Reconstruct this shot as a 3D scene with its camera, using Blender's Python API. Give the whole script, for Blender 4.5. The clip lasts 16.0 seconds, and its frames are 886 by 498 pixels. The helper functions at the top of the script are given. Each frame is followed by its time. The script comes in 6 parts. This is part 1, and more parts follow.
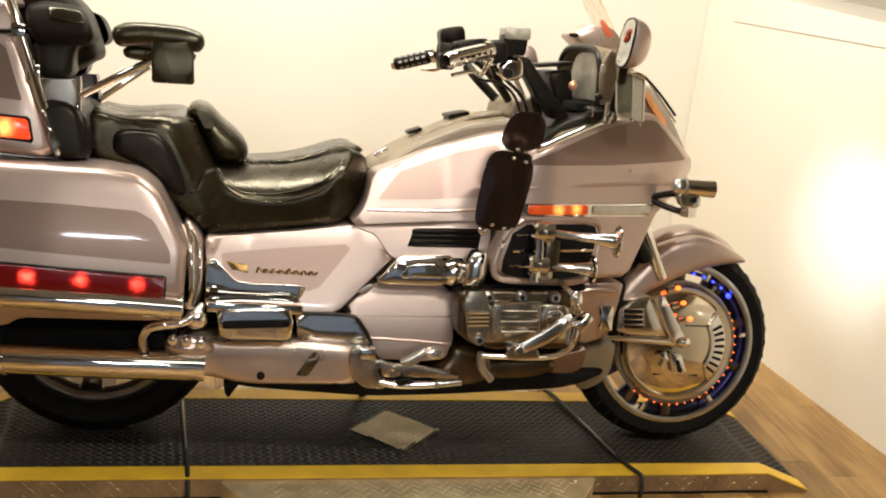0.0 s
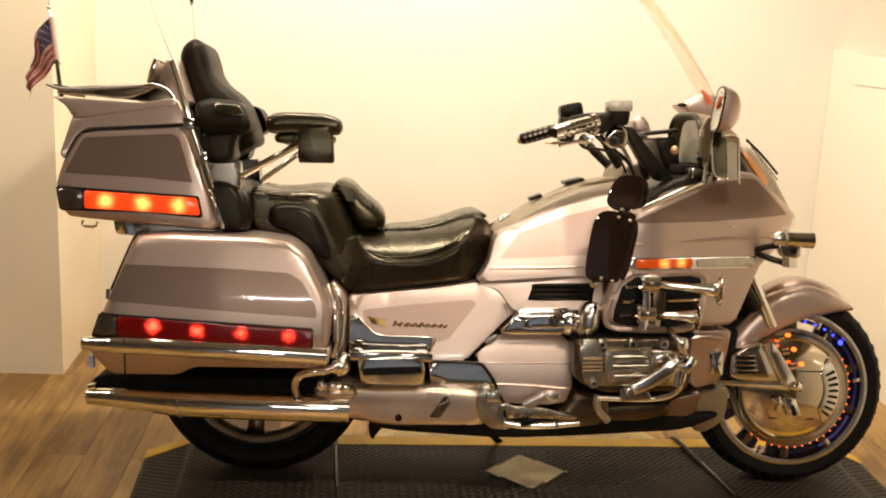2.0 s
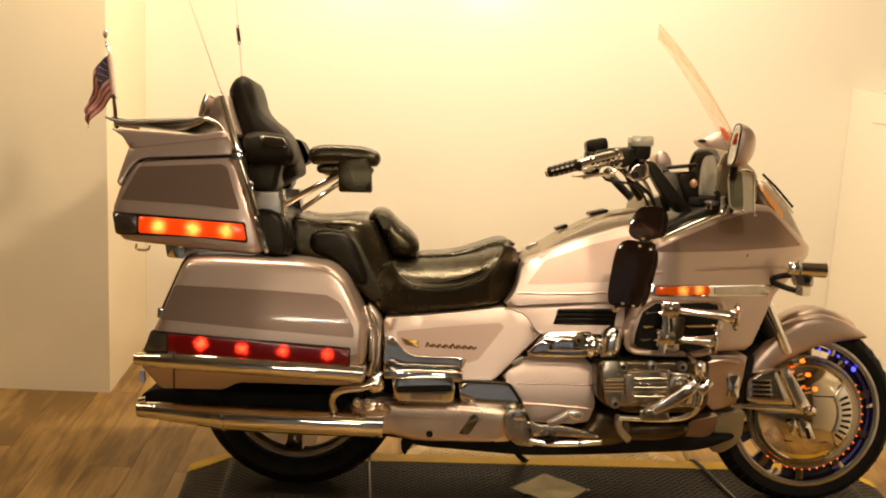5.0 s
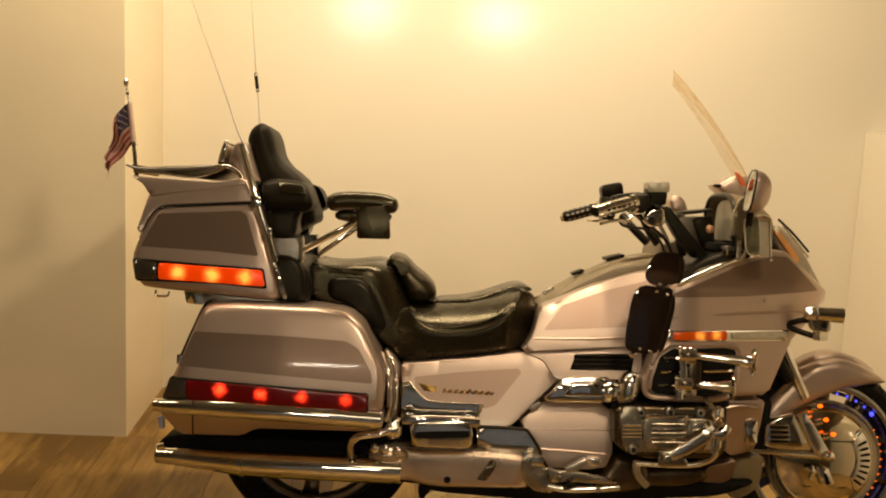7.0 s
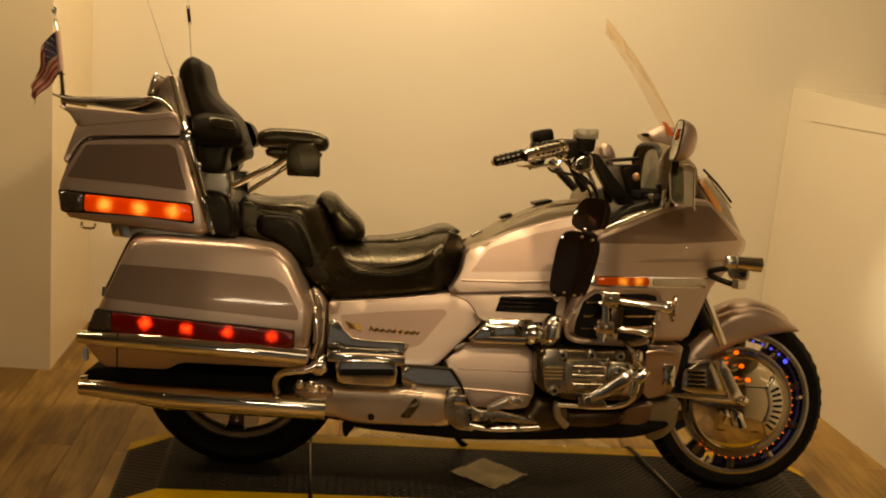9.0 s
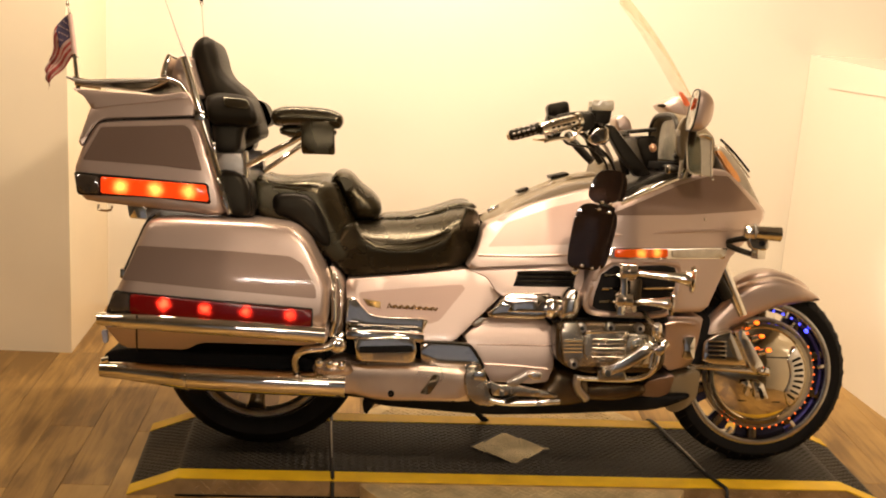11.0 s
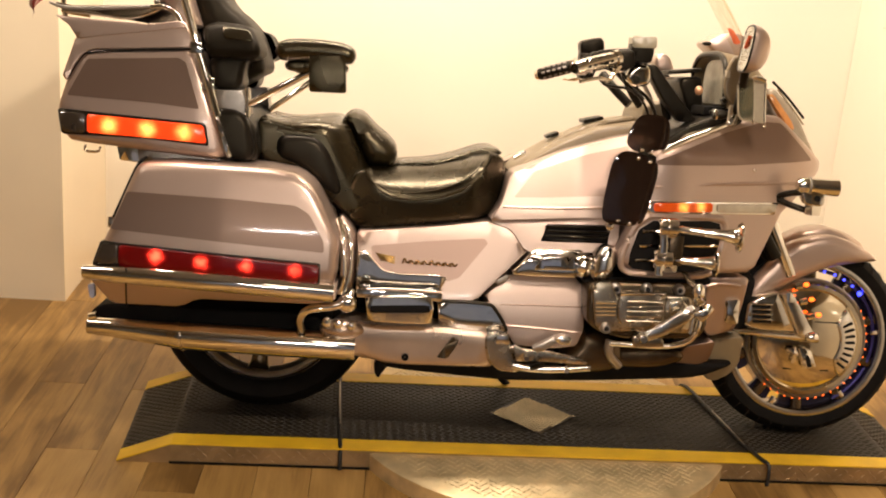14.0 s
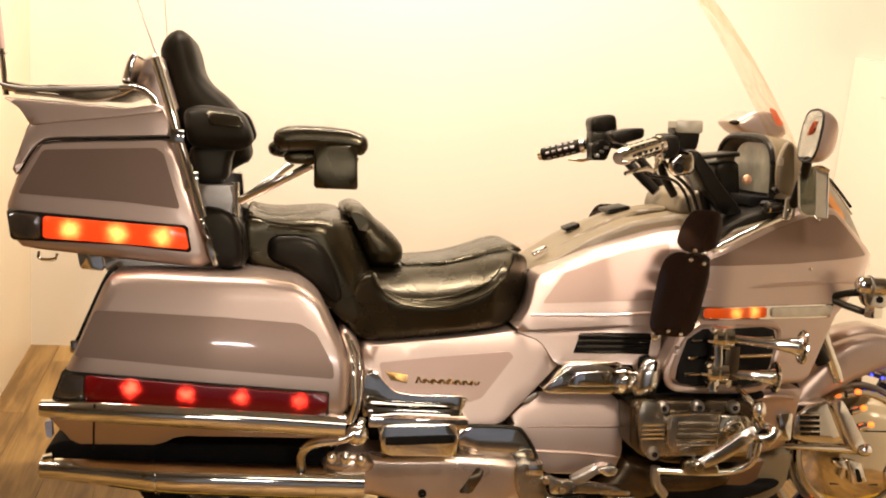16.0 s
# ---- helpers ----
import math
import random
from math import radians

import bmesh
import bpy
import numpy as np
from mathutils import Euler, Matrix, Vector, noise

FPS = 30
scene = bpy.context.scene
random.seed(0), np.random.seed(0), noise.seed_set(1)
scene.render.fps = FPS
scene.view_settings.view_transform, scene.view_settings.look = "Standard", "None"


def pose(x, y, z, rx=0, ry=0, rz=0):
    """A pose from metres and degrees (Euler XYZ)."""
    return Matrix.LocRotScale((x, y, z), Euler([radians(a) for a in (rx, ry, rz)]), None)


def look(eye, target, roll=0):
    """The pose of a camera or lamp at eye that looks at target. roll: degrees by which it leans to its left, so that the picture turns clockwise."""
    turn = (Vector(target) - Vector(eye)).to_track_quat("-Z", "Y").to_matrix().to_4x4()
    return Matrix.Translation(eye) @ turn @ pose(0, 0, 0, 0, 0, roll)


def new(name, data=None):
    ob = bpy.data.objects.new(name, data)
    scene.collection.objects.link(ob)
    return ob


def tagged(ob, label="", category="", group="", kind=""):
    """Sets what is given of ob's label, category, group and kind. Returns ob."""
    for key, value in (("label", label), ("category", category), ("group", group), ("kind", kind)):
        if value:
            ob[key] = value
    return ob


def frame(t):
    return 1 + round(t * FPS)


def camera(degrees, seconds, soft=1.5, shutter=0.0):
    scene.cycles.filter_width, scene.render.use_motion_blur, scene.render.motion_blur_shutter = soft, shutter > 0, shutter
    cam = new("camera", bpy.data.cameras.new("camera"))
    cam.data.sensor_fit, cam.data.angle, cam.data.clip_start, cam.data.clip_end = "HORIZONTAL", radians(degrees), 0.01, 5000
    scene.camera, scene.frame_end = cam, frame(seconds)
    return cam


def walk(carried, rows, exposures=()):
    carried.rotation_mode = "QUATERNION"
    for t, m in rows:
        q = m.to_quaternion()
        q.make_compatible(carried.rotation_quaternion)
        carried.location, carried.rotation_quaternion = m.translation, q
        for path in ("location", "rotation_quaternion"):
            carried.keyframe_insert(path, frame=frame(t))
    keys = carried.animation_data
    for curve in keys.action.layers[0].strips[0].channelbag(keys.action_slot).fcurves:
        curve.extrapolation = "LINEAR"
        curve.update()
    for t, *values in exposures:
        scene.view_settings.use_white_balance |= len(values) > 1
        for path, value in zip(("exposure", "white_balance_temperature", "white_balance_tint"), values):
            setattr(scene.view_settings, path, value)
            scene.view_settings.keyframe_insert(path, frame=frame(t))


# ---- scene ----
cam = camera(41.2, 16.0, soft=2.0)
PATH = [
    (0, (0.201, -3.035, 1.538), (0.623, -1.174, 0.939), 6.8),
    (0.5, (0.227, -3.146, 1.555), (0.572, -1.248, 1.027), 5.5),
    (1, (0.296, -3.242, 1.569), (0.532, -1.332, 1.025), 4.1),
    (1.5, (0.323, -3.334, 1.566), (0.467, -1.414, 1.022), 3.6),
    (2, (0.311, -3.409, 1.586), (0.427, -1.474, 1.094), 2.7),
    (2.5, (0.282, -3.489, 1.593), (0.396, -1.547, 1.128), 2.7),
    (3, (0.286, -3.542, 1.599), (0.389, -1.6, 1.134), 3.3),
    (3.5, (0.302, -3.581, 1.606), (0.378, -1.638, 1.139), 3.7),
    (6, (0.298, -3.611, 1.61), (0.359, -1.657, 1.191), 2.7),
    (6.5, (0.276, -3.61, 1.611), (0.33, -1.654, 1.197), 2.8),
    (7, (0.278, -3.622, 1.632), (0.32, -1.658, 1.258), 2.7),
    (7.5, (0.274, -3.637, 1.64), (0.316, -1.669, 1.286), 3.1),
    (8, (0.286, -3.646, 1.643), (0.357, -1.678, 1.294), 2.4),
    (8.5, (0.291, -3.65, 1.641), (0.409, -1.687, 1.276), 3.9),
    (9, (0.291, -3.65, 1.624), (0.451, -1.709, 1.167), 5.0),
    (9.2, (0.301, -3.651, 1.626), (0.461, -1.711, 1.164), 4.6),
    (11.5, (0.299, -3.641, 1.612), (0.426, -1.709, 1.111), 3.6),
    (12, (0.301, -3.639, 1.608), (0.421, -1.706, 1.112), 3.5),
    (12.5, (0.299, -3.619, 1.613), (0.41, -1.687, 1.108), 3.2),
    (13, (0.311, -3.549, 1.609), (0.397, -1.618, 1.094), 2.6),
    (13.5, (0.331, -3.418, 1.586), (0.371, -1.497, 1.031), 3.3),
    (14, (0.302, -3.315, 1.565), (0.412, -1.41, 0.967), 4.4),
    (14.2, (0.258, -3.261, 1.568), (0.452, -1.357, 0.987), 4.9),
    (14.5, (0.186, -3.193, 1.575), (0.447, -1.285, 1.037), 2.0),
    (14.8, (0.132, -3.149, 1.578), (0.41, -1.231, 1.037), 1.5),
    (15, (0.069, -3.095, 1.574), (0.363, -1.195, 1.021), 3.0),
    (15.5, (0.031, -2.975, 1.56), (0.296, -1.069, 1.015), 5.4),
    (16, (0.006, -2.811, 1.57), (0.3, -0.9, 1.059), 5.1),
]
EXPOSURES = [(0.0, 0.0, 5150, 7), (1.5, -0.08, 5650, 10), (3.5, -0.20, 6200, 11), (6.0, -0.54, 7050, 10), (7.0, -0.86, 7300, 8), (8.0, -1.10, 8200, 8), (8.5, -1.20, 8500, 10), (9.2, -1.26, 9300, 12),
             (11.3, -0.03, 6450, 17), (13.0, -0.01, 6450, 17), (14.3, 0.06, 6000, 16), (16.0, 0.0, 5900, 15)]
walk(cam, [(t, look(eye, target, roll)) for t, eye, target, roll in PATH], EXPOSURES)

# ---- world and lamps ----
world = bpy.data.worlds.new("world")
world.use_nodes = True
world.node_tree.nodes["Background"].inputs[0].default_value = (1.0, 0.9, 0.75, 1)
world.node_tree.nodes["Background"].inputs[1].default_value = 0.01
scene.world = world


def area_lamp(name, eye, target, size, watts, colour=(1.0, 0.83, 0.63), long=0.0):
    """A lamp disc, or a tube of that length across the room."""
    data = bpy.data.lights.new(name, "AREA")
    data.shape, data.size, data.energy, data.color = ("RECTANGLE" if long else "DISK"), (long or size), watts, colour
    data.size_y = size
    ob = new(name, data)
    ob.matrix_world = look(eye, target)
    return ob


area_lamp("studio_lamp", (-0.27, -4.2, 1.73), (0.4, 0, 0.9), 0.06, 13, (1.0, 0.90, 0.74), long=0.40)
area_lamp("studio_lamp", (0.95, -4.2, 1.70), (0.8, 0, 0.9), 0.06, 13, (1.0, 0.90, 0.74), long=0.40)
area_lamp("unseen_ceiling_tube", (0.45, 0.45, 2.84), (0.4, 0.75, 0.0), 0.12, 128, long=2.4)
area_lamp("unseen_ceiling_tube", (1.22, -2.2, 2.84), (0.4, 0.6, 0.8), 0.11, 58, long=0.34)
# Unseen soft lamp added to brighten the side panels from the front
area_lamp("front_fill_panel", (0.55, -3.3, 2.86), (0.6, -0.2, 0.6), 0.6, 21, long=1.5)
# Lamp added only to lift the forward wall section; no source seen there
area_lamp("unseen_ceiling_tube", (-1.7, -0.9, 2.84), (-1.5, 0.92, 1.2), 0.12, 18, long=0.8)

# cool light for blue reflections in the chrome; its window is assumed, unseen
area_lamp("assumed_window_light", (0.5, -5.98, 0.78), (0.5, 0.0, 0.78), 1.28, 1.7, (0.68, 0.80, 1.0), long=3.2)

# the motorcycle's own headlamp, burning, on the side wall
beam = bpy.data.lights.new("headlamp_beam", "SPOT")
beam.energy, beam.color, beam.spot_size, beam.spot_blend, beam.shadow_soft_size = 26, (1.0, 0.93, 0.80), radians(52), 1.0, 0.05
new("headlamp_beam", beam).matrix_world = look((1.66, 0.10, 0.76), (2.37, 0.40, 0.56))

# ---- materials ----


def material(name, colour, rough=0.5, metal=0.0, coat=0.0, spec=0.5, vary=0.0, scale=8.0, bump=0.0, bump_scale=200.0, second=None,
             stretch=(1, 1, 1), rough_vary=0.0):
    m = bpy.data.materials.new(name)
    m.use_nodes = True
    nt = m.node_tree
    b = nt.nodes["Principled BSDF"]
    b.inputs["Base Color"].default_value = (*colour, 1)
    b.inputs["Roughness"].default_value = rough
    b.inputs["Metallic"].default_value = metal
    b.inputs["Coat Weight"].default_value = coat
    b.inputs["Coat Roughness"].default_value = 0.06
    b.inputs["Specular IOR Level"].default_value = spec
    tc = nt.nodes.new("ShaderNodeTexCoord")
    mp = nt.nodes.new("ShaderNodeMapping")
    mp.inputs["Scale"].default_value = stretch
    nt.links.new(tc.outputs["Object"], mp.inputs[0])
    if vary or second:
        n1 = nt.nodes.new("ShaderNodeTexNoise")
        n1.inputs["Scale"].default_value, n1.inputs["Detail"].default_value = scale, 6
        nt.links.new(mp.outputs[0], n1.inputs["Vector"])
        mix = nt.nodes.new("ShaderNodeMix")
        mix.data_type = "RGBA"
        lo = second or tuple(c * (1 - vary) for c in colour)
        hi = colour if second else tuple(min(1, c * (1 + vary)) for c in colour)
        mix.inputs[6].default_value, mix.inputs[7].default_value = (*lo, 1), (*hi, 1)
        ramp = nt.nodes.new("ShaderNodeMapRange")
        ramp.inputs[1].default_value, ramp.inputs[2].default_value = 0.3, 0.7
        nt.links.new(n1.outputs[0], ramp.inputs[0])
        nt.links.new(ramp.outputs[0], mix.inputs[0])
        nt.links.new(mix.outputs[2], b.inputs["Base Color"])
        if rough_vary:
            rr = nt.nodes.new("ShaderNodeMapRange")
            rr.inputs[1].default_value, rr.inputs[2].default_value = 0.3, 0.7
            rr.inputs[3].default_value, rr.inputs[4].default_value = max(0.02, rough - rough_vary), rough + rough_vary
            nt.links.new(n1.outputs[0], rr.inputs[0])
            nt.links.new(rr.outputs[0], b.inputs["Roughness"])
    if bump:
        n2 = nt.nodes.new("ShaderNodeTexNoise")
        n2.inputs["Scale"].default_value, n2.inputs["Detail"].default_value = bump_scale, 4
        nt.links.new(mp.outputs[0], n2.inputs["Vector"])
        bp = nt.nodes.new("ShaderNodeBump")
        bp.inputs["Strength"].default_value, bp.inputs["Distance"].default_value = bump, 0.002
        nt.links.new(n2.outputs[0], bp.inputs["Height"])
        nt.links.new(bp.outputs[0], b.inputs["Normal"])
    return m


PAINT = material("champagne_paint", (0.475, 0.365, 0.295), 0.36, 0.82, 0.34, vary=0.04, scale=3, bump=0.03, bump_scale=900)
PAINT_DARK = material("brown_band_paint", (0.225, 0.152, 0.112), 0.36, 0.82, 0.34, vary=0.05, scale=3, bump=0.03, bump_scale=900)
PAINT_MID = material("rose_band_paint", (0.34, 0.235, 0.182), 0.36, 0.82, 0.34, vary=0.05, scale=3)
CHROME = material("chrome", (0.78, 0.745, 0.67), 0.045, 1.0, vary=0.04, scale=12, rough_vary=0.02)
STEEL_DULL = material("dull_steel", (0.34, 0.31, 0.27), 0.42, 1.0, vary=0.2, scale=18, bump=0.2, bump_scale=200)
LEATHER = material("black_leather", (0.0050, 0.0036, 0.0014), 0.27, vary=0.3, scale=10, bump=0.10, bump_scale=420, rough_vary=0.05, spec=0.62)
# Golden highlight colour is put into the leather's sheen itself
LEATHER.node_tree.nodes["Principled BSDF"].inputs["Specular Tint"].default_value = (1.0, 0.84, 0.52, 1)
VINYL = material("matte_black_vinyl", (0.0060, 0.0045, 0.0028), 0.46, vary=0.25, scale=14, bump=0.15, bump_scale=500, spec=0.12)
# Warm light likewise tinted into the vinyl's sheen
VINYL.node_tree.nodes["Principled BSDF"].inputs["Specular Tint"].default_value = (1.0, 0.86, 0.6, 1)
PLASTIC = material("black_plastic", (0.0055, 0.0045, 0.0035), 0.34, vary=0.25, scale=14, bump=0.15, bump_scale=600, spec=0.20)
# Plastic's sheen tinted warm too, against the blue reflections
PLASTIC.node_tree.nodes["Principled BSDF"].inputs["Specular Tint"].default_value = (1.0, 0.86, 0.6, 1)
GREY_PLASTIC = material("taupe_plastic", (0.185, 0.138, 0.074), 0.36, vary=0.1, scale=8, bump=0.12, bump_scale=700)
RUBBER = material("tyre_rubber", (0.006, 0.005, 0.004), 0.68, vary=0.35, scale=12, bump=0.2, bump_scale=250, spec=0.10)
# Black parts, and shade painted into gaps, slots and the underside
DARK = material("black_and_shade", (0.006, 0.005, 0.004), 0.65, vary=0.3, scale=15, spec=0.10)
# Same wall paint as behind; the dim golden light is put into its colour
WALL_WARM_LIGHT = material("wall_paint_warm_light", (0.82, 0.71, 0.50), 0.3, vary=0.05, scale=1.6, bump=0.03, bump_scale=12)
WALL = material("gloss_wall_panel", (0.82, 0.755, 0.605), 0.15, vary=0.015, scale=1.2, bump=0.02, bump_scale=12, spec=0.95)
# For the unseen front wall; colour chosen for what the chrome reflects
WALL_BLUE = material("unseen_blue_grey", (0.28, 0.30, 0.33), 0.6, vary=0.2, scale=1.5, bump=0.1, bump_scale=90)
SHADOW_LINE_GREY = material("grey_shadow_line", (0.50, 0.44, 0.34), 0.5, vary=0.1, scale=6)
WALL_TAN = material("painted_wall", (0.50, 0.40, 0.26), 0.5, vary=0.03, scale=2, bump=0.1, bump_scale=150)
# Ceiling is out of view; toned down to give the chrome contrast
CEIL = material("ceiling_paint", (0.24, 0.22, 0.185), 0.8, vary=0.02, scale=2, bump=0.2, bump_scale=120)
YELLOW = material("yellow_tape", (0.82, 0.52, 0.012), 0.5, vary=0.10, scale=9, bump=0.15, bump_scale=120, second=(0.62, 0.37, 0.01))
PLATE = material("tread_plate_aluminium", (0.64, 0.51, 0.28), 0.40, 0.55, vary=0.25, scale=14, bump=0.2, bump_scale=60)
MAT = material("rubber_runway", (0.020, 0.015, 0.008), 0.48, vary=0.3, scale=10, bump=0.1, bump_scale=300, spec=0.34)
BRONZE = material("bronzed_tread_side", (0.31, 0.205, 0.095), 0.45, 0.5, vary=0.3, scale=12, bump=0.2, bump_scale=80)
SIPE = material("tyre_groove", (0.030, 0.024, 0.018), 0.8, vary=0.2, spec=0.1)
LINE_BLACK = material("black_line", (0.01, 0.009, 0.008), 0.5, vary=0.2)



def glass(name, colour, rough=0.03, clear=0.6, gloss=0.12):
    """Thin clear plastic: mostly see-through, with its own tint and a sheen."""
    m = bpy.data.materials.new(name)
    m.use_nodes = True
    nt = m.node_tree
    b, out = nt.nodes["Principled BSDF"], nt.nodes["Material Output"]
    b.inputs["Base Color"].default_value, b.inputs["Roughness"].default_value = (*colour, 1), rough
    b.inputs["Specular IOR Level"].default_value = gloss * 4
    tr = nt.nodes.new("ShaderNodeBsdfTransparent")
    tr.inputs[0].default_value = (*[min(1, c ** 0.3) for c in colour], 1)
    mix = nt.nodes.new("ShaderNodeMixShader")
    mix.inputs[0].default_value = clear
    nt.links.new(b.outputs[0], mix.inputs[1])
    nt.links.new(tr.outputs[0], mix.inputs[2])
    nt.links.new(mix.outputs[0], out.inputs[0])
    return m


def lit_lens(name, base, dim, hot, centres, radius, core=(1.0, 0.75, 0.3), ribs=0.0, wobble=0.0, tight=4.2):
    """A lamp lens that is lit from bulbs behind it, at the given places."""
    m = bpy.data.materials.new(name)
    m.use_nodes = True
    nt = m.node_tree
    b = nt.nodes["Principled BSDF"]
    b.inputs["Base Color"].default_value, b.inputs["Roughness"].default_value = (*base, 1), 0.15
    b.inputs["Coat Weight"].default_value = 0.15
    tc = nt.nodes.new("ShaderNodeTexCoord")
    place = tc.outputs["Object"]
    if wobble:
        uneven = nt.nodes.new("ShaderNodeTexNoise")
        uneven.inputs["Scale"].default_value, uneven.inputs["Detail"].default_value = 45.0, 3
        nt.links.new(place, uneven.inputs["Vector"])
        shift = nt.nodes.new("ShaderNodeVectorMath")
        shift.operation = "MULTIPLY_ADD"
        shift.inputs[1].default_value = (wobble, wobble, wobble)
        nt.links.new(uneven.outputs["Color"], shift.inputs[0])
        nt.links.new(place, shift.inputs[2])
        back = nt.nodes.new("ShaderNodeVectorMath")
        back.operation = "SUBTRACT"
        back.inputs[1].default_value = (wobble / 2, wobble / 2, wobble / 2)
        nt.links.new(shift.outputs[0], back.inputs[0])
        place = back.outputs[0]
    total = None
    for c in centres:
        d = nt.nodes.new("ShaderNodeVectorMath")
        d.operation = "DISTANCE"
        d.inputs[1].default_value = c
        nt.links.new(place, d.inputs[0])
        r = nt.nodes.new("ShaderNodeMapRange")
        r.interpolation_type = "SMOOTHERSTEP"
        r.inputs[1].default_value, r.inputs[2].default_value, r.inputs[3].default_value, r.inputs[4].default_value = 0, radius, 1, 0
        nt.links.new(d.outputs["Value"], r.inputs[0])
        if total is None:
            total = r.outputs[0]
        else:
            s = nt.nodes.new("ShaderNodeMath")
            s.operation = "MAXIMUM"
            nt.links.new(total, s.inputs[0])
            nt.links.new(r.outputs[0], s.inputs[1])
            total = s.outputs[0]
    sharp = nt.nodes.new("ShaderNodeMath")
    sharp.operation = "POWER"
    sharp.inputs[1].default_value = tight
    nt.links.new(total, sharp.inputs[0])
    col = nt.nodes.new("ShaderNodeMix")
    col.data_type = "RGBA"
    col.inputs[6].default_value, col.inputs[7].default_value = (*base, 1), (*core, 1)
    nt.links.new(sharp.outputs[0], col.inputs[0])
    st = nt.nodes.new("ShaderNodeMapRange")
    st.inputs[3].default_value, st.inputs[4].default_value = dim, hot
    nt.links.new(sharp.outputs[0], st.inputs[0])
    level = st.outputs[0]
    if ribs:
        w = nt.nodes.new("ShaderNodeTexWave")
        w.inputs["Scale"].default_value = ribs
        nt.links.new(tc.outputs["Object"], w.inputs["Vector"])
        wr = nt.nodes.new("ShaderNodeMapRange")
        wr.inputs[3].default_value, wr.inputs[4].default_value = 0.75, 1.1
        nt.links.new(w.outputs[1], wr.inputs[0])
        mul = nt.nodes.new("ShaderNodeMath")
        mul.operation = "MULTIPLY"
        nt.links.new(level, mul.inputs[0])
        nt.links.new(wr.outputs[0], mul.inputs[1])
        level = mul.outputs[0]
    nt.links.new(col.outputs[2], b.inputs["Emission Color"])
    nt.links.new(level, b.inputs["Emission Strength"])
    return m


def glow(name, colour, strength):
    m = material(name, colour, 0.3)
    b = m.node_tree.nodes["Principled BSDF"]
    b.inputs["Emission Color"].default_value, b.inputs["Emission Strength"].default_value = (*colour, 1), strength
    return m


SMOKE = glass("smoked_plastic", (0.018, 0.009, 0.005), 0.04, 0.42, 0.25)
CLEAR = glass("clear_plastic", (0.86, 0.70, 0.52), 0.03, 0.93, 0.06)
GREEN_CLEAR = glass("clear_deflector_plastic", (0.20, 0.19, 0.12), 0.05, 0.68, 0.2)
SMOKE_LENS = material("smoked_lens", (0.035, 0.026, 0.018), 0.12, coat=0.6, vary=0.2, scale=30)
DARK_ALLOY = material("dark_alloy", (0.105, 0.076, 0.044), 0.27, 0.9, vary=0.25, scale=16, bump=0.15, bump_scale=200)
PALE_LENS = material("pale_reflector", (0.42, 0.45, 0.58), 0.15, coat=0.5, vary=0.1, scale=60)
# Colour for the red reflections in mirror and windscreen
RED_ORANGE = material("red_orange_reflection", (0.75, 0.16, 0.06), 0.25, coat=0.5)
CLEAR_LENS = material("clear_lens", (0.40, 0.34, 0.24), 0.18, 0.2, 0.6, vary=0.1, scale=40)
AMBER_LED = glow("amber_led", (1.0, 0.13, 0.008), 3.5)
BLUE_LED = glow("blue_led", (0.05, 0.06, 1.0), 4.0)
BLUE_TUBE = material("blue_lit_rim", (0.03, 0.025, 0.12), 0.35, 0.6, vary=0.3, scale=20)
POLISHED = material("polished_alloy", (0.74, 0.71, 0.65), 0.17, 1.0, vary=0.08, scale=18, bump=0.05, bump_scale=200, rough_vary=0.05)
GOLD = material("gold_script", (0.30, 0.19, 0.06), 0.25, 1.0, vary=0.1, scale=60)
ENGINE = material("brushed_engine_alloy", (0.40, 0.345, 0.26), 0.24, 1.0, vary=0.15, scale=22, bump=0.1, bump_scale=240, rough_vary=0.06)
TRANSLUCENT = material("milky_cover", (0.34, 0.30, 0.21), 0.32, vary=0.1, scale=20)
# Golden floor reflection is put into the chrome's own colour
DISC = material("disc_chrome_floor_gold", (0.62, 0.54, 0.40), 0.06, 1.0, vary=0.06, scale=9, rough_vary=0.02)
RIM = material("silver_rim", (0.42, 0.40, 0.37), 0.22, 1.0, vary=0.15, scale=14)
MIRROR = material("mirror_glass", (0.85, 0.83, 0.78), 0.02, 1.0)
TAN_COVER = material("satin_exhaust_cover", (0.46, 0.35, 0.26), 0.3, 0.8, 0.3, vary=0.12, scale=9, rough_vary=0.08)
FLAG_RED = material("flag_red_cloth", (0.33, 0.06, 0.045), 0.8, vary=0.15, scale=40)
FLAG_WHITE = material("flag_white_cloth", (0.50, 0.34, 0.27), 0.8, vary=0.1, scale=40)
FLAG_BLUE = material("flag_blue_cloth", (0.060, 0.045, 0.090), 0.8, vary=0.2, scale=40)

# ---- mesh helpers ----
from mathutils.geometry import delaunay_2d_cdt


def part(name, bm, mat, parent=None, label="", smooth=40):
    """One bmesh as one mesh object under a thing or part."""
    me = bpy.data.meshes.new(name)
    bmesh.ops.recalc_face_normals(bm, faces=bm.faces)
    if smooth:
        limit = radians(smooth)
        for f in bm.faces:
            f.smooth = True
        for e in bm.edges:
            e.smooth = len(e.link_faces) == 2 and e.calc_face_angle(0) < limit
    bm.to_mesh(me)
    bm.free()
    for m in (mat if isinstance(mat, (list, tuple)) else [mat]):
        me.materials.append(m)
    ob = new(name, me)
    ob.parent = parent
    if label:
        tagged(ob, label)
    return ob


